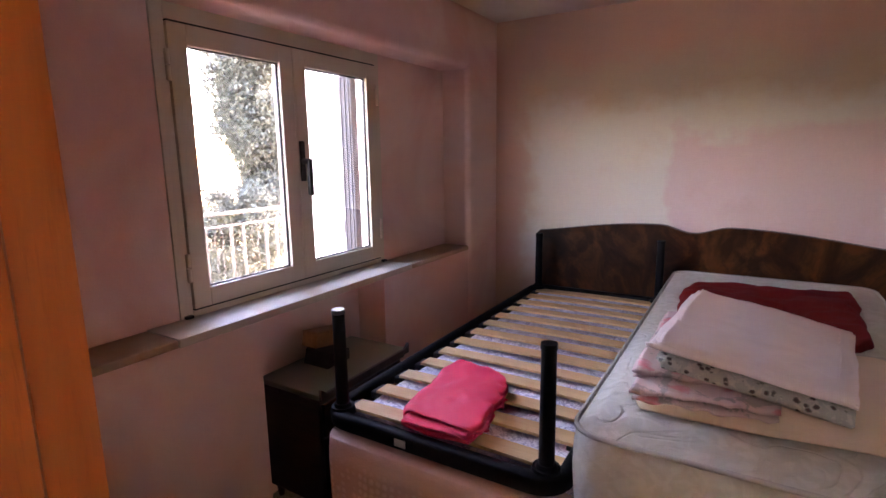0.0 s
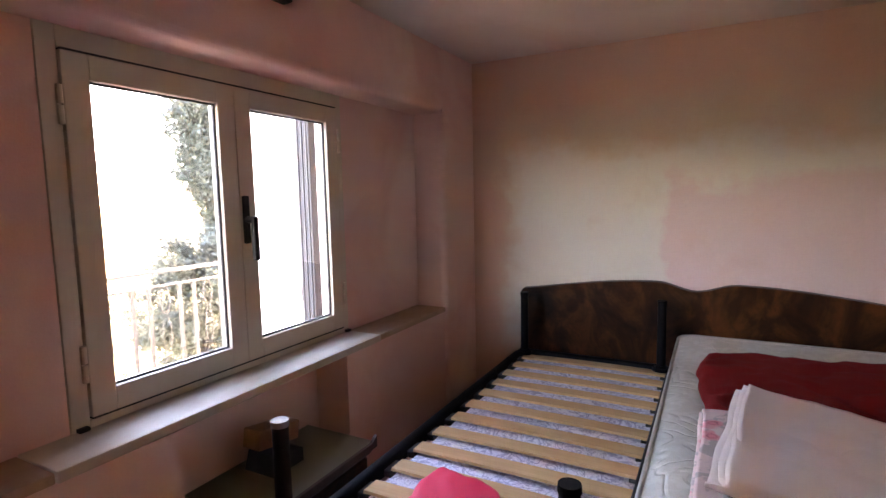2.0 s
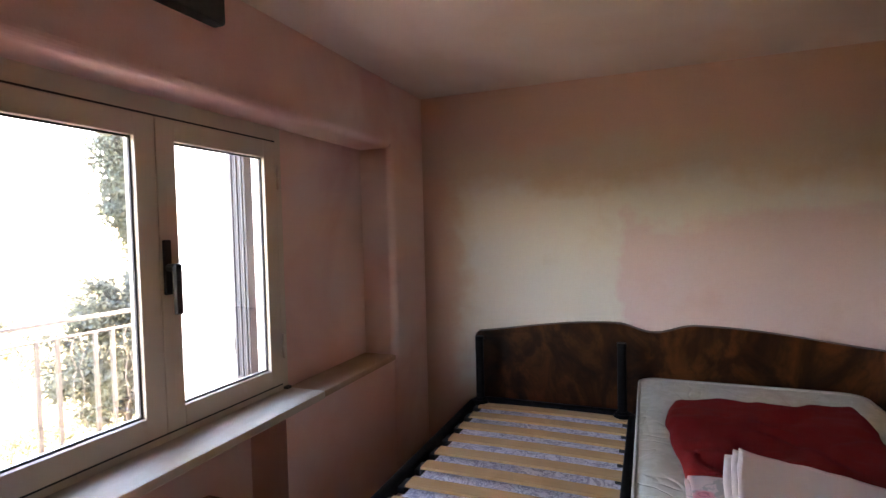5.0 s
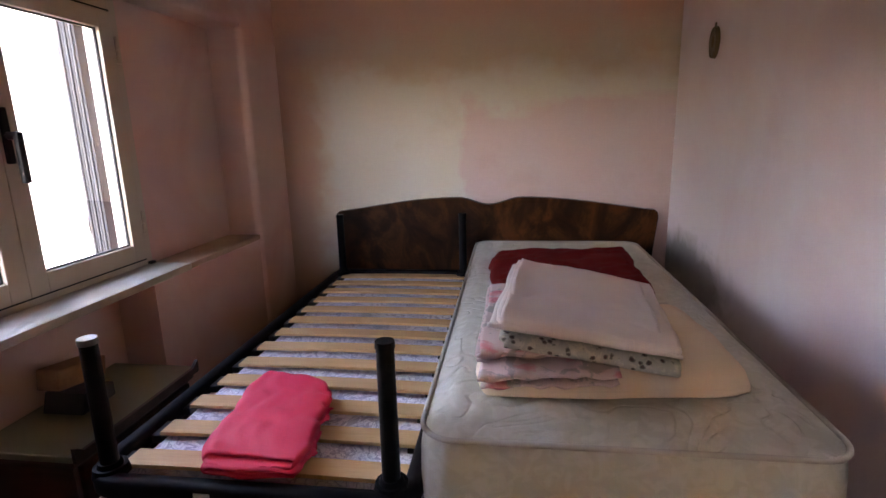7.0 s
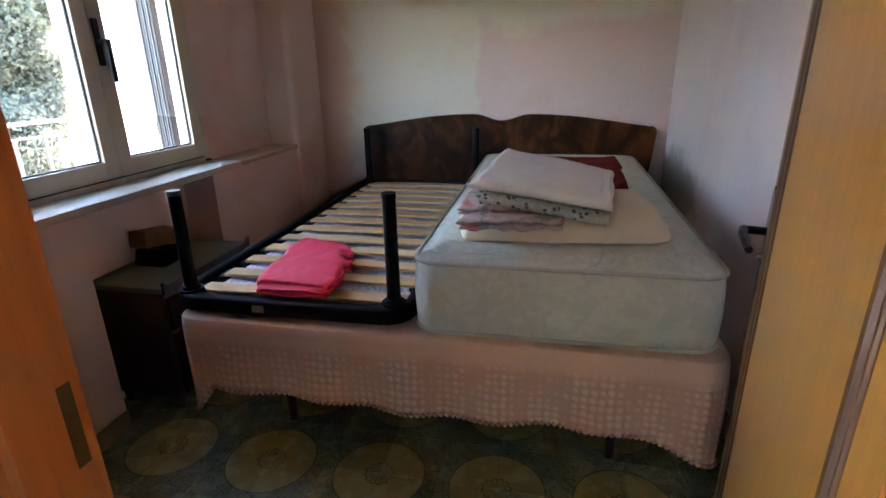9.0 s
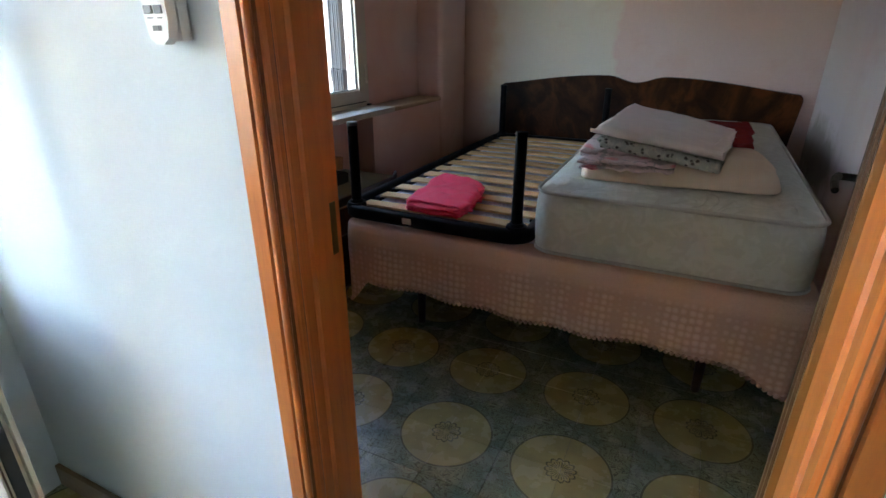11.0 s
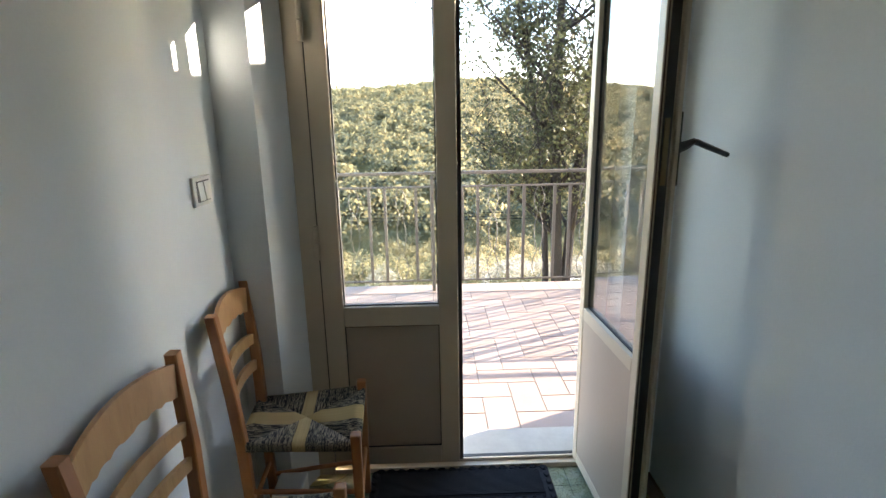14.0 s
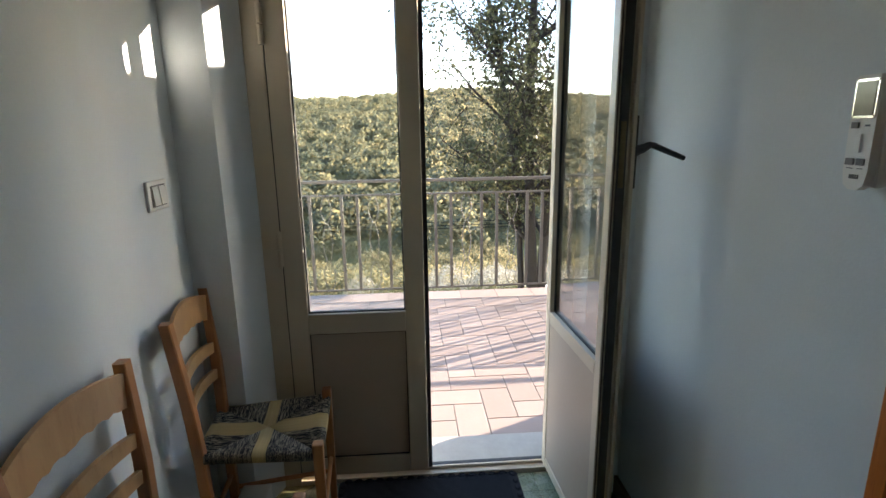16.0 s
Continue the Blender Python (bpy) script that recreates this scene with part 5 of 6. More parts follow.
# ---- hall: chairs ----
def rush_chair(label, back_w, top_w, front_w, depth, at, turn, hgt=0.872, bands=(0.115, 0.055)):
    """Beech ladder-back chair with a striped rush seat; local +y is forward, the back stands at y = 0."""
    ob = thing("rush_chair", label, "chair", "chairs along the wall", at, turn)
    zs = 0.445
    def post(x_seat, x_top, name="back_post"):
        bm = bmesh.new()
        pts = [(x_seat * 0.96, 0.01, 0), (x_seat, 0.0, zs), (x_seat + (x_top - x_seat) * 0.45, -0.006, 0.62), (x_top, -0.026, hgt)]
        rings = []
        for (x, y, z), (u, v) in zip(pts, ((0.013, 0.014), (0.0165, 0.0165), (0.0165, 0.016), (0.016, 0.0145))):
            rings.append([bm.verts.new((x + a * u, y + b * v, z)) for a, b in ((-1, -0.8), (-0.8, -1), (0.8, -1), (1, -0.8), (1, 0.8), (0.8, 1), (-0.8, 1), (-1, 0.8))])
        for a, b in zip(rings, rings[1:]):
            for k in range(8):
                bm.faces.new((a[k], a[(k + 1) % 8], b[(k + 1) % 8], b[k]))
        bm.faces.new(rings[0])
        bm.faces.new(rings[-1])
        part(name, bm, M_CHAIR2, ob)
    post(-back_w / 2, -top_w / 2)
    post(back_w / 2, top_w / 2)
    for s in (-1, 1):
        bm = bmesh.new()
        x = s * front_w / 2
        box(bm, (x - 0.016, depth - 0.016, 0), (x + 0.016, depth + 0.016, zs + 0.03), 0.006)
        for v in bm.verts:
            k = 0.72 + 0.28 * min(1, v.co.z / 0.3)
            v.co.x = x + (v.co.x - x) * k
            v.co.y = depth + (v.co.y - depth) * k
        part("front_leg", bm, M_CHAIR2, ob)
    # curved back slats
    def half_w(z):
        t = (z - zs) / (hgt - zs)
        return back_w / 2 + (top_w - back_w) / 2 * t
    def slat(z0, z1, arch, bow, th, name, chipped=False):
        bm = bmesh.new()
        cols = []
        n = 22
        for i in range(n + 1):
            u = i / n * 2 - 1
            zc = (z0 + z1) / 2
            w = half_w(zc) - 0.01
            y = -0.006 - 0.020 * max(0, (zc - 0.62) / (hgt - 0.62)) - bow * (1 - u * u)
            low = z0 + arch * 0.45 * (1 - u * u) + (0.006 * (int(abs(u) * 7) % 2) if chipped and abs(u) < 0.75 else 0)
            cols.append([bm.verts.new((u * w, y + dy, z)) for dy, z in ((-th, low), (th, low), (th, z1 + arch * (1 - u * u)), (-th, z1 + arch * (1 - u * u)))])
        for a, b in zip(cols, cols[1:]):
            for k in range(4):
                bm.faces.new((a[k], a[(k + 1) % 4], b[(k + 1) % 4], b[k]))
        bm.faces.new(cols[0])
        bm.faces.new(cols[-1])
        part(name, bm, M_CHAIR, ob)
    slat(hgt - 0.105, hgt - 0.022, 0.026, 0.018, 0.006, "top_rail", True)
    slat(0.655, 0.690, 0.012, 0.018, 0.006, "back_slat")
    slat(0.565, 0.598, 0.010, 0.016, 0.006, "back_slat")
    # stretchers
    def stretch(a, b):
        bm = bmesh.new()
        rod(bm, a, b, 0.008, sides=10)
        part("stretcher", bm, M_CHAIR2, ob)
    for z in (0.14, 0.27):
        for s in (-1, 1):
            stretch((s * back_w / 2, 0.005, z), (s * front_w / 2, depth, z))
    stretch((-front_w / 2, depth, 0.20), (front_w / 2, depth, 0.20))
    stretch((-back_w / 2, 0.005, 0.2), (back_w / 2, 0.005, 0.2))
    # woven seat: cords run in from each rail and turn at the diagonals
    grey, grey2, cream = bmesh.new(), bmesh.new(), bmesh.new()
    B, F = back_w / 2 + 0.012, front_w / 2 + 0.012
    def seat_at(u, v, z):
        w = B + (F - B) * v
        return Vector((u * w, -0.012 + v * (depth + 0.024), z))
    def cord(p, q, bm, dip):
        m = (p + q) / 2
        pts = [p - Vector((0, 0, 0.024)), p + Vector((0, 0, 0.001)), p.lerp(q, 0.18) + Vector((0, 0, 0.006)), m + Vector((0, 0, 0.002 - dip)), q - Vector((0, 0, 0.003))]
        tube(bm, pts, 0.0021, 4)
    n = 92
    for i in range(n):
        s = (i + 0.5) / n
        e = min(s, 1 - s)
        bm = cream if abs(s - 0.5) < bands[0] else grey2
        lim = min(e, 0.5)
        u = s * 2 - 1
        cord(seat_at(u, 0.0, zs), seat_at(u, lim, zs - 0.002), bm, 0.003)
        cord(seat_at(u, 1.0, zs), seat_at(u, 1 - lim, zs - 0.002), bm, 0.003)
        v = s
        bm = cream if abs(s - 0.5) < bands[1] else grey
        cord(seat_at(-1.0, v, zs), seat_at(-1 + 2 * lim, v, zs - 0.002), bm, 0.003)
        cord(seat_at(1.0, v, zs), seat_at(1 - 2 * lim, v, zs - 0.002), bm, 0.003)
    tagged(part("rush_seat", grey, M_CORDGREY, ob, "dark grey and straw twisted rush cords", True), kind="stuff")
    tagged(part("rush_seat", grey2, M_CORDGREY2, ob, "dark grey and straw twisted rush cords", True), kind="stuff")
    tagged(part("rush_cross", cream, M_CORDCREAM, ob, "pale straw cross in the rush", True), kind="stuff")
    bm = bmesh.new()
    pts = [seat_at(-0.98, 0.02, 0), seat_at(0.98, 0.02, 0), seat_at(0.98, 0.98, 0), seat_at(-0.98, 0.98, 0)]
    prism(bm, [(p.x, p.y) for p in pts], "z", zs - 0.026, zs - 0.006)
    part("seat_core", bm, M_CORDGREY, ob)
    return ob


rush_chair("beech ladder-back chair with a striped rush seat, beside the french door", 0.25, 0.33, 0.33, 0.345, (0.392, -1.520, 0), 4)
rush_chair("beech ladder-back chair with a chipped top rail, against the hall wall", 0.34, 0.400, 0.40, 0.345, (0.958, -1.520, 0), 0, 0.859, (0.12, 0.10))

# ---- hall: small things ----
mat_ob = thing("doormat", "black ribbed rubber doormat with a scalloped border", "doormat")
def mat_outline(grow=0.0):
    pts = []
    y0, y1, x0 = -1.180 - grow, -0.472 + grow, 0.088 - grow
    pts += [(x0, y0 + 0.02), (x0, y1 - 0.02), (x0 + 0.006, y1 - 0.006), (x0 + 0.02, y1)]
    for k in range(25):
        t = k / 24
        y = y1 - (y1 - y0) * t
        x = 0.345 + grow + 0.118 * math.sin(math.pi * min(1, t * 1.0)) ** 0.55 + 0.012 * math.sin(t * math.pi * 3)
        pts.append((x, y))
    pts.append((x0 + 0.02, y0))
    return pts
bm = bmesh.new()
prism(bm, mat_outline(), "z", 0.0005, 0.007)
part("base_sheet", bm, M_RUBBER, mat_ob)
bm = bmesh.new()
box(bm, (0, -1.145, 0.007), (0.0036, -0.512, 0.0125))
rib = part("rib", bm, M_RUBBER, mat_ob)
for k in range(22):
    o = rib if k == 0 else new("rib", rib.data)
    o.parent = mat_ob
    o.location = (0.118 + k * 0.0062, 0, 0)
bm = bmesh.new()
for k in range(17):
    y = -1.135 + k * 0.0385
    bmesh.ops.create_icosphere(bm, subdivisions=1, radius=0.007, matrix=Matrix.Translation((0.268, y, 0.007)) @ Matrix.Diagonal((1, 1.4, 0.8, 1)))
box(bm, (0.258, -1.15, 0.007), (0.2605, -0.51, 0.010))
for k in range(46):
    y = -1.135 + k * 0.0135
    lim = 0.318 + 0.10 * math.sin(math.pi * (y + 1.18) / 0.71) ** 0.55
    box(bm, (0.283, y, 0.007), (lim, y + 0.006, 0.0095))
part("studs", bm, M_RUBBER, mat_ob)
bm = bmesh.new()
o = [Vector((x, y, 0)) for x, y in mat_outline(-0.014)]
acc = 0.0
for a, b in zip(o, o[1:] + o[:1]):
    seg = (b - a).length
    while acc < seg:
        p = a.lerp(b, acc / seg)
        d = (b - a).normalized()
        bmesh.ops.create_cone(bm, cap_ends=True, segments=10, radius1=0.0165, radius2=0.011, depth=0.007, matrix=Matrix.Translation((p.x, p.y, 0.0095)) @ Matrix.Rotation(math.atan2(d.y, d.x), 4, "Z") @ Matrix.Diagonal((1.15, 0.75, 1, 1)))
        acc += 0.041
    acc -= seg
part("scalloped_border", bm, M_RUBBER, mat_ob)
bm = bmesh.new()
for k, w in enumerate((0.014, 0.008, 0.006, 0.008, 0.009, 0.012, 0.008)):
    box(bm, (0.312, -0.675 + k * 0.017, 0.0095), (0.322, -0.675 + k * 0.017 + w, 0.013))
part("embossed_word", bm, M_RUBBER, mat_ob, "worn embossed word, not readable")

# remote control in its wall cradle
rc = thing("remote_control", "white remote control with a grey display, in a wall cradle", "remote control", at=(1.105, HY - 0.0045, 1.262))
bm = bmesh.new()
box(bm, (-0.027, -0.020, 0.004), (0.027, 0.0, 0.105), 0.006)
part("cradle", bm, M_WHITEPLASTIC, rc)
bm = bmesh.new()
prism(bm, [(-0.0235 + 0.0, 0.03), (-0.019, 0.008), (-0.008, 0.0), (0.008, 0.0), (0.019, 0.008), (0.0235, 0.03), (0.0245, 0.170), (0.02, 0.180), (-0.02, 0.180), (-0.0245, 0.170)], "y", -0.036, -0.0205)
part("body", bm, M_WHITEPLASTIC, rc)
part("display", boxes(((-0.0185, -0.0385, 0.118), (0.0185, -0.036, 0.170)), bevel=0.001), M_LCD, rc, "grey liquid-crystal display")
part("display_trim", boxes(((-0.0215, -0.0375, 0.170), (0.0215, -0.036, 0.174)), ((-0.0215, -0.0375, 0.114), (0.0215, -0.036, 0.118)), ((-0.0215, -0.0375, 0.114), (-0.0186, -0.036, 0.174)), ((0.0186, -0.0375, 0.114), (0.0215, -0.036, 0.174))), M_CHROME, rc)
for lo, hi, m in (((-0.018, 0.098), (-0.004, 0.108), M_GREYPLASTIC), ((-0.005, 0.060), (0.005, 0.090), M_WHITEPLASTIC), ((-0.019, 0.040), (-0.003, 0.051), M_GREYPLASTIC), ((0.002, 0.040), (0.017, 0.051), M_GREYPLASTIC)):
    part("button", boxes(((lo[0], -0.039, lo[1]), (hi[0], -0.036, hi[1])), bevel=0.001), m, rc)
for lo, hi in (((-0.009, 0.018), (-0.0045, 0.025)), ((-0.0035, 0.018), (0.0005, 0.025)), ((0.0015, 0.018), (0.0055, 0.025)), ((0.0065, 0.018), (0.009, 0.025)),
               ((-0.016, 0.034), (-0.004, 0.0355)), ((0.004, 0.034), (0.014, 0.0355)), ((0.006, 0.101), (0.015, 0.104))):
    part("marking", boxes(((lo[0], -0.0368, lo[1]), (hi[0], -0.036, hi[1]))), M_GREYPLASTIC, rc)

# light switch
sw = thing("light_switch", "white double rocker light switch on the hall wall", "light switch", at=(0.405, HS, 1.198))
part("plate", boxes(((-0.058, 0, -0.042), (0.058, 0.010, 0.042)), bevel=0.004), M_WHITEPLASTIC, sw)
for x in (-0.019, 0.021):
    bm = bmesh.new()
    prism(bm, [(0.010, -0.026), (0.017, -0.026), (0.0125, 0.026), (0.010, 0.026)], "x", x - 0.017, x + 0.017)
    part("rocker", bm, M_WHITEPLASTIC, sw)
part("gap", boxes(((-0.041, 0.0102, -0.030), (0.043, 0.0108, 0.030))), M_GREYPLASTIC, sw)

# wooden thermometer above
th = thing("wall_thermometer", "small wooden wall thermometer on the hall wall", "thermometer", at=(0.882, HS, 1.628))
part("board", boxes(((-0.03, 0, 0), (0.03, 0.014, 0.20)), bevel=0.008), M_OLDWOOD, th)
part("bulb_plate", boxes(((-0.014, 0.0142, 0.012), (0.014, 0.018, 0.17)), bevel=0.002), M_LABEL, th, "pale scale plate")

# box under the chair
bx = thing("floor_box", "small pale plastic box with a dark base, under the chair", "box", at=(0.33, -1.44, 0))
part("body", boxes(((-0.06, -0.05, 0.05), (0.06, 0.05, 0.15)), bevel=0.008), M_WHITEPLASTIC, bx)
part("base", boxes(((-0.065, -0.055, 0.0), (0.065, 0.055, 0.05)), bevel=0.006), M_GREYPLASTIC, bx)


# ---- balcony ----
BX, BY0, BY1, BZ = -2.42, -5.0, 6.0, -0.03
setting("balcony_slab", boxes(((BX, BY0, -0.25), (OX, BY1, BZ - 0.004))), M_MORTAR, "concrete balcony slab under pink tiles", "balcony")
setting("house_wall", boxes(((OX, NY + E_, -3.3), (OX + 0.3, 7.5, 3.4)), ((OX, -5.5, -3.3), (OX + 0.3, HS - E_, 3.4)), ((OX, HS - E_, -3.3), (OX + 0.09, NY + E_, -0.145)), ((OX, HS - E_, CZ + 0.151), (OX + 0.3, NY + E_, 3.4))),
        M_OUT, "cream stucco outside wall of the house", "wall")
wing = thing("house_wing", "cream stucco wing of the house beyond the bedroom window", "house", kind="")
part("wall", boxes(((-1.88, 3.10, -3.3), (OX - 0.002, 7.4, 2.70))), M_OUT, wing)
part("roof", boxes(((-1.96, 3.02, 2.702), (OX - 0.002, 7.5, 2.84)), bevel=0.02), M_CONCRETE, wing)

rail = thing("balcony_railing", "grey iron balcony railing with straight and wavy bars", "railing")
RX = -2.30
for z, r in ((0.957, 0.013), (0.845, 0.008), (0.045, 0.008)):
    bm = bmesh.new()
    box(bm, (RX - r, BY0 + 0.05, z - r), (RX + r, 3.085 if z < 0 else BY1 - 0.05, z + r), 0.004)
    part("rail", bm, M_IRONPAINT, rail)
bm = bmesh.new()
box(bm, (-0.012, -0.012, 0.045), (0.012, 0.012, 0.845), 0.002)
bar0 = part("bar", bm, M_IRONPAINT, rail)
def lyre(t):
    """Half width of the twin wavy bar at the share t of its height."""
    for a, b, w in ((0.0, 0.30, 0.040), (0.30, 0.72, 0.030), (0.72, 1.0, 0.036)):
        if t <= b:
            return 0.006 + w * math.sin(math.pi * (t - a) / (b - a)) ** 0.8 if a < t < b else 0.006
    return 0.006
bm = bmesh.new()
for s in (-1, 1):
    tube(bm, [(0, s * lyre(k / 42), 0.045 + 0.797 * k / 42) for k in range(43)], 0.0038, 6)
lyre0 = part("wavy_bar", bm, M_IRONPAINT, rail)
k = 0
y = -4.86
first = [True, True]
while y < 5.8:
    kind = (bar0, bar0, lyre0)[k % 3]
    idx = 0 if kind is bar0 else 1
    if first[idx]:
        o, first[idx] = kind, False
    else:
        o = new(kind.name.split(".")[0], kind.data)
        o.parent = rail
    o.location = (RX, y, 0)
    y += 0.1275
    k += 1
for y in (-3.9, -2.4, -0.9, 0.62, 2.12, 3.62):
    bm = bmesh.new()
    box(bm, (RX + 0.03, y - 0.014, BZ - 0.002), (RX + 0.06, y + 0.014, 0.94), 0.003)
    box(bm, (RX - 0.01, y - 0.010, 0.90), (RX + 0.045, y + 0.010, 0.93), 0.002)
    box(bm, (RX - 0.01, y - 0.010, 0.03), (RX + 0.045, y + 0.010, 0.06), 0.002)
    part("post", bm, M_IRONPAINT, rail)


# ---- land, woods and trees ----
def land(x, y):
    d = -x
    base = -3.3
    if d > 4:
        t = min(1, (d - 4) / 40)
        base -= 8.0 * t * t * (3 - 2 * t)
    if d > 46:
        t = min(1, (d - 46) / 150)
        side = 1 / (1 + math.exp(max(-30.0, min(30.0, (y / d - 0.62) * 16))))
        base += ((21.0 + 2.5 * math.sin(y * 0.02 + 1.6) + 1.5 * math.sin(y * 0.055)) * side - 14 * (1 - side)) * t ** 0.9
    if d > 200:
        base -= (d - 200) * 0.02
    return base + 0.5 * wave(x, y, 0, 0.06, 4) * min(1, max(0, d - 5) / 10)


bm = bmesh.new()
xs = [300, 60, 8, 2, -2, -4, -6] + [-8 - 3.2 * i for i in range(14)] + [-54 - 9 * i for i in range(20)] + [-260, -400, -900, -2500]
ys = [-2500, -700, -300, -200] + [-150 + 7.5 * i for i in range(41)] + [200, 300, 700, 2500]
g = [[bm.verts.new((x, y, land(x, y) if x < 0 else -3.3)) for y in ys] for x in xs]
for a, b in zip(g, g[1:]):
    for i in range(len(ys) - 1):
        bm.faces.new((a[i], a[i + 1], b[i + 1], b[i]))
setting("ground", bm, M_GRASS, "dry grassy ground falling into the valley", "ground", True)

rng = np.random.default_rng(5)


def crowns(name, spots, per, size, mat, label, category):
    """Many tree crowns as one mesh of leaf clumps. spots: rows of x, y, z, radius, height."""
    n = len(spots)
    u = rng.normal(size=(n, per, 3))
    u /= np.linalg.norm(u, axis=2, keepdims=True)
    u[:, :, 2] = np.abs(u[:, :, 2]) * 1.0 - 0.25
    lump = 1 + 0.22 * np.sin(u[:, :, :1] * 5 + spots[:, None, :1]) * np.cos(u[:, :, 1:2] * 6 + spots[:, None, 1:2])
    rad = rng.uniform(0.72, 1.0, (n, per, 1)) * lump
    c = u * rad * np.stack([spots[:, 3], spots[:, 3], spots[:, 4]], 1)[:, None, :] + spots[:, None, :3]
    half = (np.repeat(spots[:, 3], per) * size * rng.uniform(0.6, 1.4, n * per) / 2)[:, None]
    # each clump faces outwards, more or less
    out = u.reshape(-1, 3) + 0.5 * rng.normal(size=(n * per, 3))
    a = np.cross(out, rng.normal(size=(n * per, 3)))
    a /= np.linalg.norm(a, axis=1, keepdims=True) + 1e-9
    b = np.cross(out, a)
    b /= np.linalg.norm(b, axis=1, keepdims=True) + 1e-9
    p = c.reshape(-1, 3)
    v = np.stack([p - a * half * 1.3, p + b * half, p + a * half * 1.3, p - b * half], 1).reshape(-1, 3)
    f = np.arange(4 * n * per).reshape(-1, 4)
    return tagged(mesh_from(name, v, f, mat), label, category, kind="stuff")


sp = []
R2 = random.Random(7)
for k in range(5200):
    d = 50 + 165 * (k / 5200) ** 0.8 + R2.uniform(-3, 3)
    y = R2.uniform(-0.62, 0.44) * (d + 12)
    r = R2.uniform(1.0, 2.1)
    sp.append((-d, y, land(-d, y) + r * 0.7, r, r * R2.uniform(0.9, 1.35)))
crowns("hillside_woods", np.array(sp), 120, 0.21, M_WOODS, "autumn-green woods covering the far hillside", "woods")
sp = []
for k in range(900):
    d = R2.uniform(24, 56)
    y = R2.uniform(-0.7, 0.42) * (d + 6)
    r = R2.uniform(0.5, 1.4)
    sp.append((-d, y, land(-d, y) + r * 0.5, r, r))
crowns("valley_bushes", np.array(sp), 360, 0.085, M_WOODS, "yellow-green bushes on the valley floor", "bushes")
sp = []
for k in range(60):
    d = R2.uniform(15, 32)
    y = R2.uniform(0.05, 0.40) * (d + 2) if k % 3 else R2.uniform(-0.5, 0.4) * d
    r = R2.uniform(0.45, 1.0)
    sp.append((-d, y, land(-d, y) + r * 0.6, r, r * 1.2))
crowns("silver_shrubs", np.array(sp), 1500, 0.055, M_SILVER, "pale silver-leaved shrubs below the balcony", "shrubs")
sp = []
for k in range(70):
    y = -14 + 28 * k / 69 + R2.uniform(-0.2, 0.2)
    r = R2.uniform(0.35, 0.55)
    sp.append((-13.5 + R2.uniform(-0.3, 0.3), y, land(-13.5, y) + r * 0.5 + 0.32, r, r * 1.3))
crowns("low_hedge", np.array(sp), 700, 0.08, M_LEAF, "low dark hedge below the balcony", "hedge")


def tree(label, at, height, trunk_r, crown_from, crown_r, stems, leaves, leaf, seed, loose=0.085, mat=M_LEAF, rise=(0.1, 0.9), limbs=3, full=0.62):
    """Tapered trunk with rising limbs; leaves gather in clumps along the twigs, with gaps between."""
    R = random.Random(seed)
    ob = thing("tree", label, "tree", "trees beyond the balcony", at)
    bm = bmesh.new()
    tips = []
    def limb(p, d, length, r, level):
        pts, rad = [p.copy()], [r]
        steps = 6
        for k in range(steps):
            d = (d + Vector((R.uniform(-1, 1), R.uniform(-1, 1), R.uniform(-0.3, 0.7))) * 0.16).normalized()
            p = p + d * length / steps
            pts.append(p.copy())
            rad.append(r * (1 - 0.75 * (k + 1) / steps))
            if level < 3 and k >= 1:
                for _ in range(2 if level else 1):
                    if R.random() < 0.75:
                        a = R.uniform(0, 2 * math.pi)
                        out = Vector((math.cos(a), math.sin(a), R.uniform(0.15, 0.8))).normalized()
                        limb(p.copy(), (d * 0.45 + out).normalized(), length * R.uniform(0.32, 0.5), max(0.004, rad[-1] * 0.5), level + 1)
            if level >= 2:
                tips.append(p.copy())
        tube(bm, pts, rad, 7 if level < 2 else 4)
        tips.append(p.copy())
    for s, (sy, thick, lean) in enumerate(stems):
        base = Vector((0, sy, 0))
        top = height * R.uniform(0.86, 1.0)
        n = 16
        pts, rad = [], []
        for k in range(n + 1):
            t = k / n
            pts.append(base + Vector((0.10 * math.sin(3 * t + s), 0.05 * math.sin(9 * t + 2 * s) + lean * t * t, top * t)))
            rad.append(trunk_r * thick * (1 - 0.85 * t) * (1.25 if k == 0 else 1))
        tube(bm, pts, rad, 12)
        for k in range(n + 1):
            z = pts[k].z
            if z > crown_from:
                f = (z - crown_from) / (top - crown_from)
                for _ in range(limbs):
                    a2 = R.uniform(0, 2 * math.pi)
                    ln = crown_r * (0.55 + 0.6 * math.sin(math.pi * min(1, f * 0.85 + 0.15))) * R.uniform(0.6, 1.1)
                    limb(pts[k].copy(), Vector((math.cos(a2), math.sin(a2), R.uniform(*rise))).normalized(), ln, rad[k] * 0.45, 1)
    part("trunk", bm, M_BARK, ob, "", True)
    rg = np.random.default_rng(seed)
    tp = np.array([t[:] for t in tips])
    tp = tp[rg.random(len(tp)) < full]
    pick = rg.integers(0, len(tp), leaves)
    c = tp[pick] + rg.normal(size=(leaves, 3)) * loose - np.array((0, 0, loose * 0.8))
    v, f = leaf_quads(c, leaf, rg, 1.7)
    o = mesh_from("crown", v, f, mat, ob, "small dark green leaves in loose clumps")
    return ob


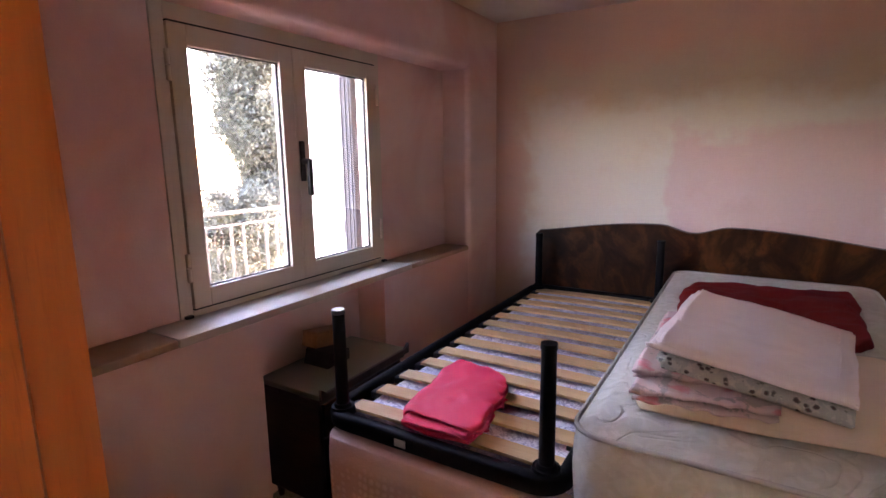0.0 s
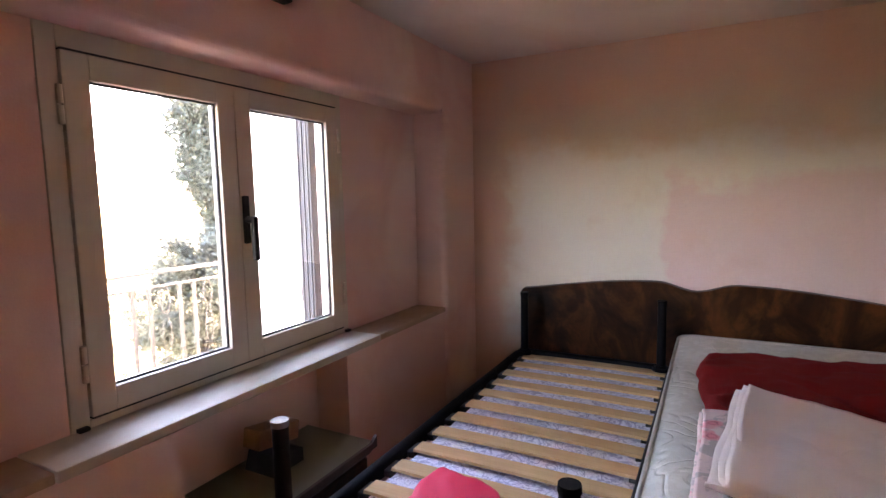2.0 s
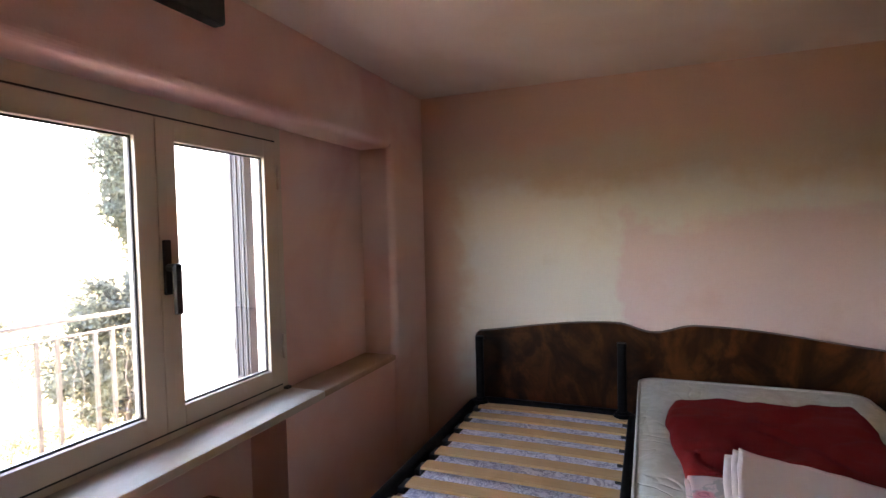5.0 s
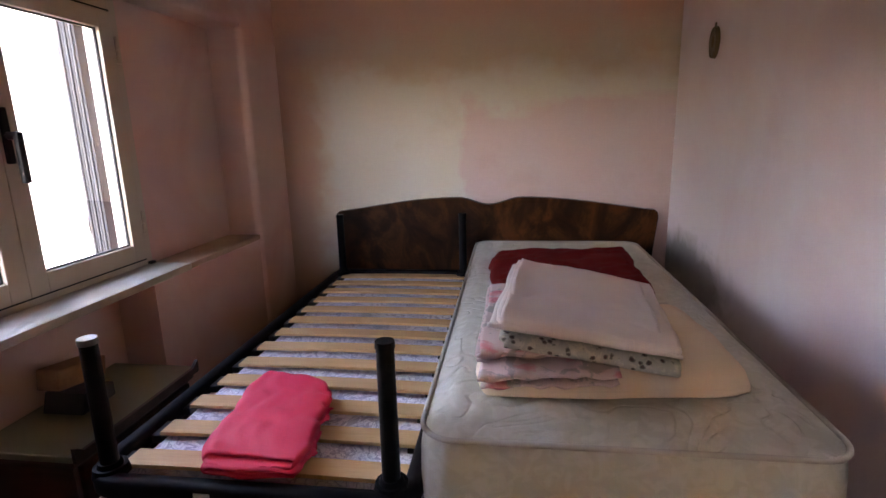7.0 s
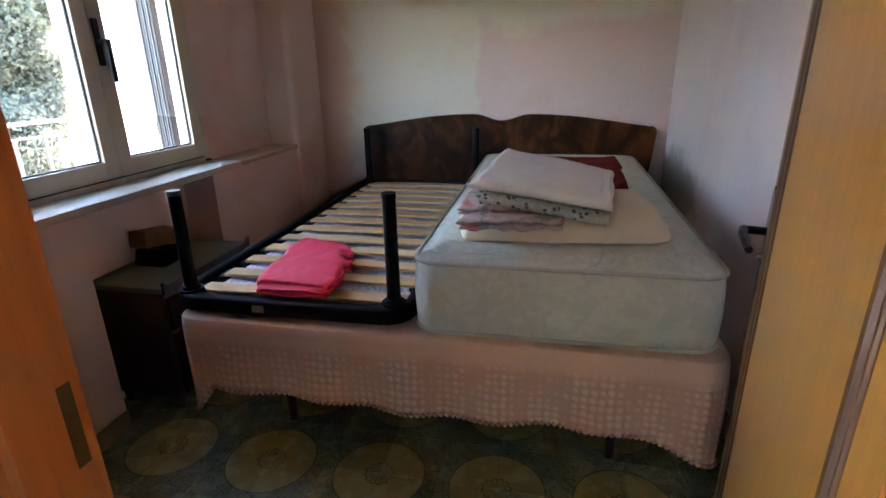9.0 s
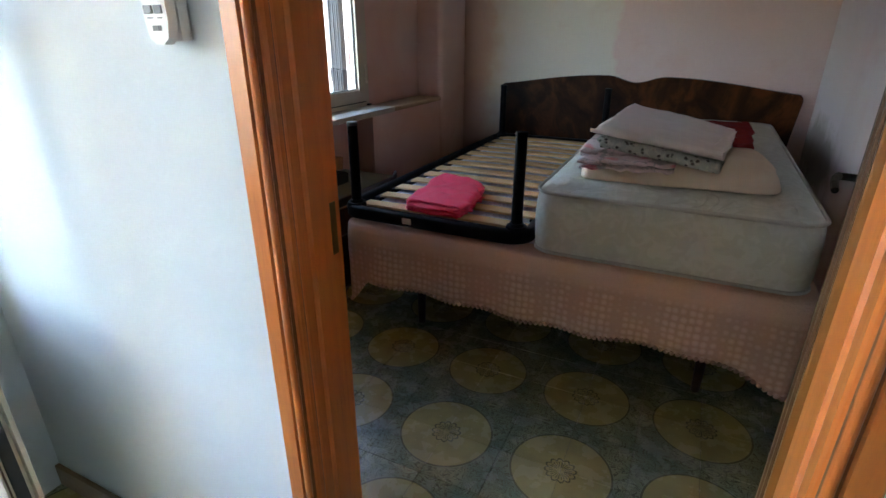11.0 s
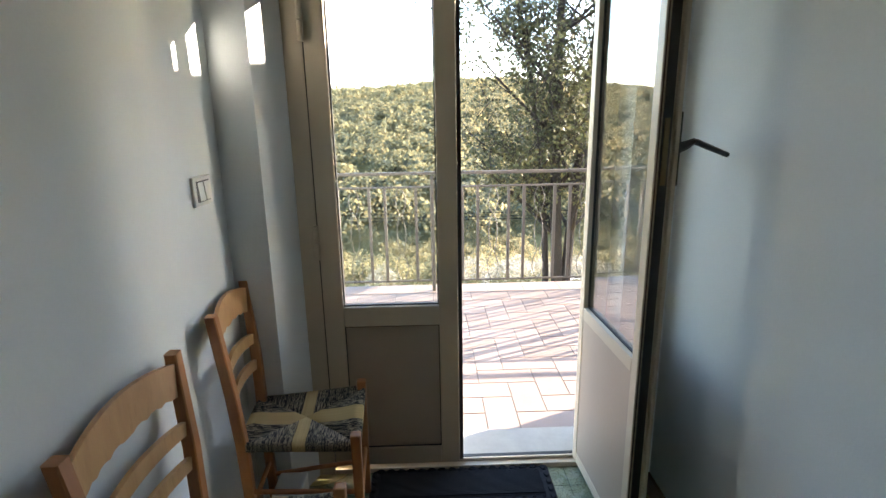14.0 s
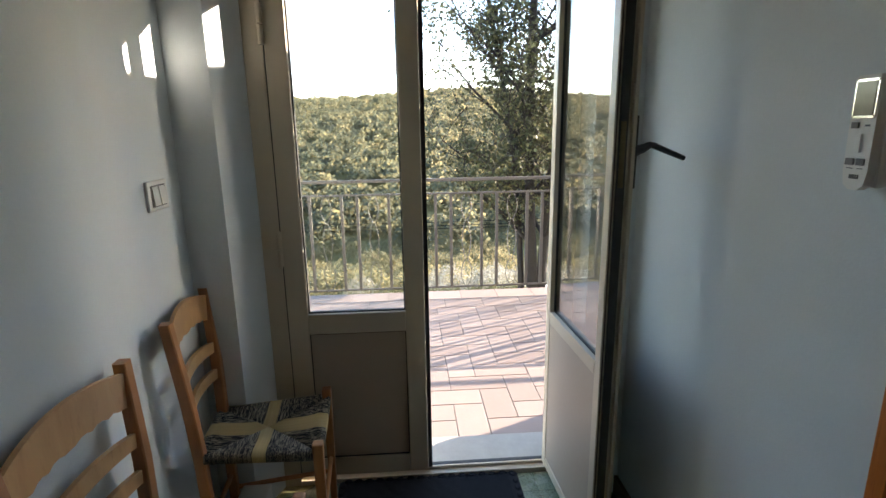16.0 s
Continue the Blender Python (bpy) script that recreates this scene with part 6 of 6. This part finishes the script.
tree("tall evergreen oak with two dark stems behind the railing", (-4.2, 0.62, land(-4.2, 0.6) - 0.1), 9.8, 0.098, 3.3, 1.35,
     ((0.0, 1.0, -0.10), (0.11, 0.85, 0.50), (-0.04, 0.55, -1.15)), 64000, 0.027, 11, 0.060, M_LEAF, (0.35, 1.5), 3, 0.47)
tree("slender dense cypress beyond the balcony's corner", (-8.3, 8.15, land(-8.3, 8.15) - 0.1), 9.4, 0.14, 3.0, 1.0, ((0.0, 1.0, 0.1),), 110000, 0.050, 23, 0.13, M_CYPRESS, (0.5, 1.6), 5)
tree("low spreading conifer beyond the balcony", (-7.4, 6.7, land(-7.4, 6.7) - 0.1), 4.4, 0.09, 1.6, 1.1, ((0.0, 1.0, 0.1),), 26000, 0.045, 31, 0.085, M_CYPRESS)

# ---- cables over the valley and a wall in the garden ----
line = thing("power_line", "thin dark cables strung across the valley between wooden poles", "power line")
for y in (-27.0, 27.0):
    bm = bmesh.new()
    rod(bm, (-26, y, land(-26, y) - 0.2), (-26, y, -2.9), 0.12, 0.08, 12)
    pole = part("pole", bm, M_BARK, line, "weathered wooden pole")
    part("crossarm", boxes(((-26.09, y - 0.05, -3.10), (-25.2, y + 0.05, -3.0)), bevel=0.01), M_BARK, pole)
for x, z in ((-25.95, -2.95), (-25.6, -3.25), (-25.25, -3.02)):
    bm = bmesh.new()
    tube(bm, [(x, -27.0 + 54.0 * k / 36, z - 0.75 * (1 - (k / 18 - 1) ** 2)) for k in range(37)], 0.018, 5)
    part("cable", bm, M_BEDIRON, line)

garden = thing("garden_wall", "low terracotta brick garden wall with a pale coping", "wall")
gz = land(-15.0, 5.5)
part("wall", boxes(((-15.12, 3.7, gz - 0.3), (-14.9, 8.2, gz + 0.62)), bevel=0.01), M_BRICK, garden)
part("coping", boxes(((-15.16, 3.66, gz + 0.622), (-14.86, 8.24, gz + 0.69)), bevel=0.012), M_CONCRETE, garden, "pale coping")

# ---- pieces of floors, last ----
bm = bmesh.new()
box(bm, (-0.0993, -0.0993, -0.007), (0.0993, 0.0993, 0.0), 0.0012, 1)
tile_me = None
x0, y0 = 0.007 + 0.1, -0.207 + 0.1
for i in range(0, 18):
    for j in range(-8, 16):
        cx, cy = x0 + 0.2 * i, y0 + 0.2 * j
        if cx > HE + 0.1 or cy < HS - 0.1 or cy > NY + 0.1 or (cy > SY + 0.1 and cx > EX + 0.1):
            continue
        if tile_me is None:
            o = part("tile", bm, M_TILE, floor)
            tile_me = o.data
        else:
            o = new("tile", tile_me)
            o.parent = floor
        o.location = (cx, cy, 0)
slab = bpy.data.objects["balcony_slab"]
bt = {}


def balcony_tile(xa, xb, ya, yb):
    """A tile between two depths and two breadths; alike ones share a mesh."""
    key = (round(xb - xa, 3), round(yb - ya, 3))
    if key not in bt:
        u, v = (xb - xa) / 2 - 0.0026, (yb - ya) / 2 - 0.0026
        bm = bmesh.new()
        box(bm, (-u, -v, -0.004), (u, v, 0.0), 0.0015, 1)
        o = part("balcony_tile", bm, M_TERRA, slab)
        bt[key] = o.data
    else:
        o = new("balcony_tile", bt[key])
        o.parent = slab
    o.location = ((xa + xb) / 2, (ya + yb) / 2, BZ)


# herringbone of one-by-two tiles, with plain courses along the railing
TA, TB, far_x = 0.148, 0.155, -1.991
for b in range(-12, 16):
    for a in range(-1, 12):
        ya = -0.675 + TB * b
        near = -0.213 - TA * a
        if (b - a - 1) % 4 == 0:
            balcony_tile(max(near - TA, far_x), min(near, -0.1785), ya, ya + 2 * TB)
        if (a - b) % 4 == 0 or (a == -1 and (-2 - b) % 4 == 0):
            deep = 2 if (a - b) % 4 == 0 else 1
            balcony_tile(max(near - deep * TA, far_x), min(near, -0.1785), ya, ya + TB)
for row, (xa, xb) in enumerate(((-2.20, far_x - 0.0005), (-2.419, -2.2005))):
    for b in range(-7, 8):
        ya = -0.60 + 0.31 * b + 0.15 * row
        balcony_tile(xa, xb, ya, ya + 0.31)
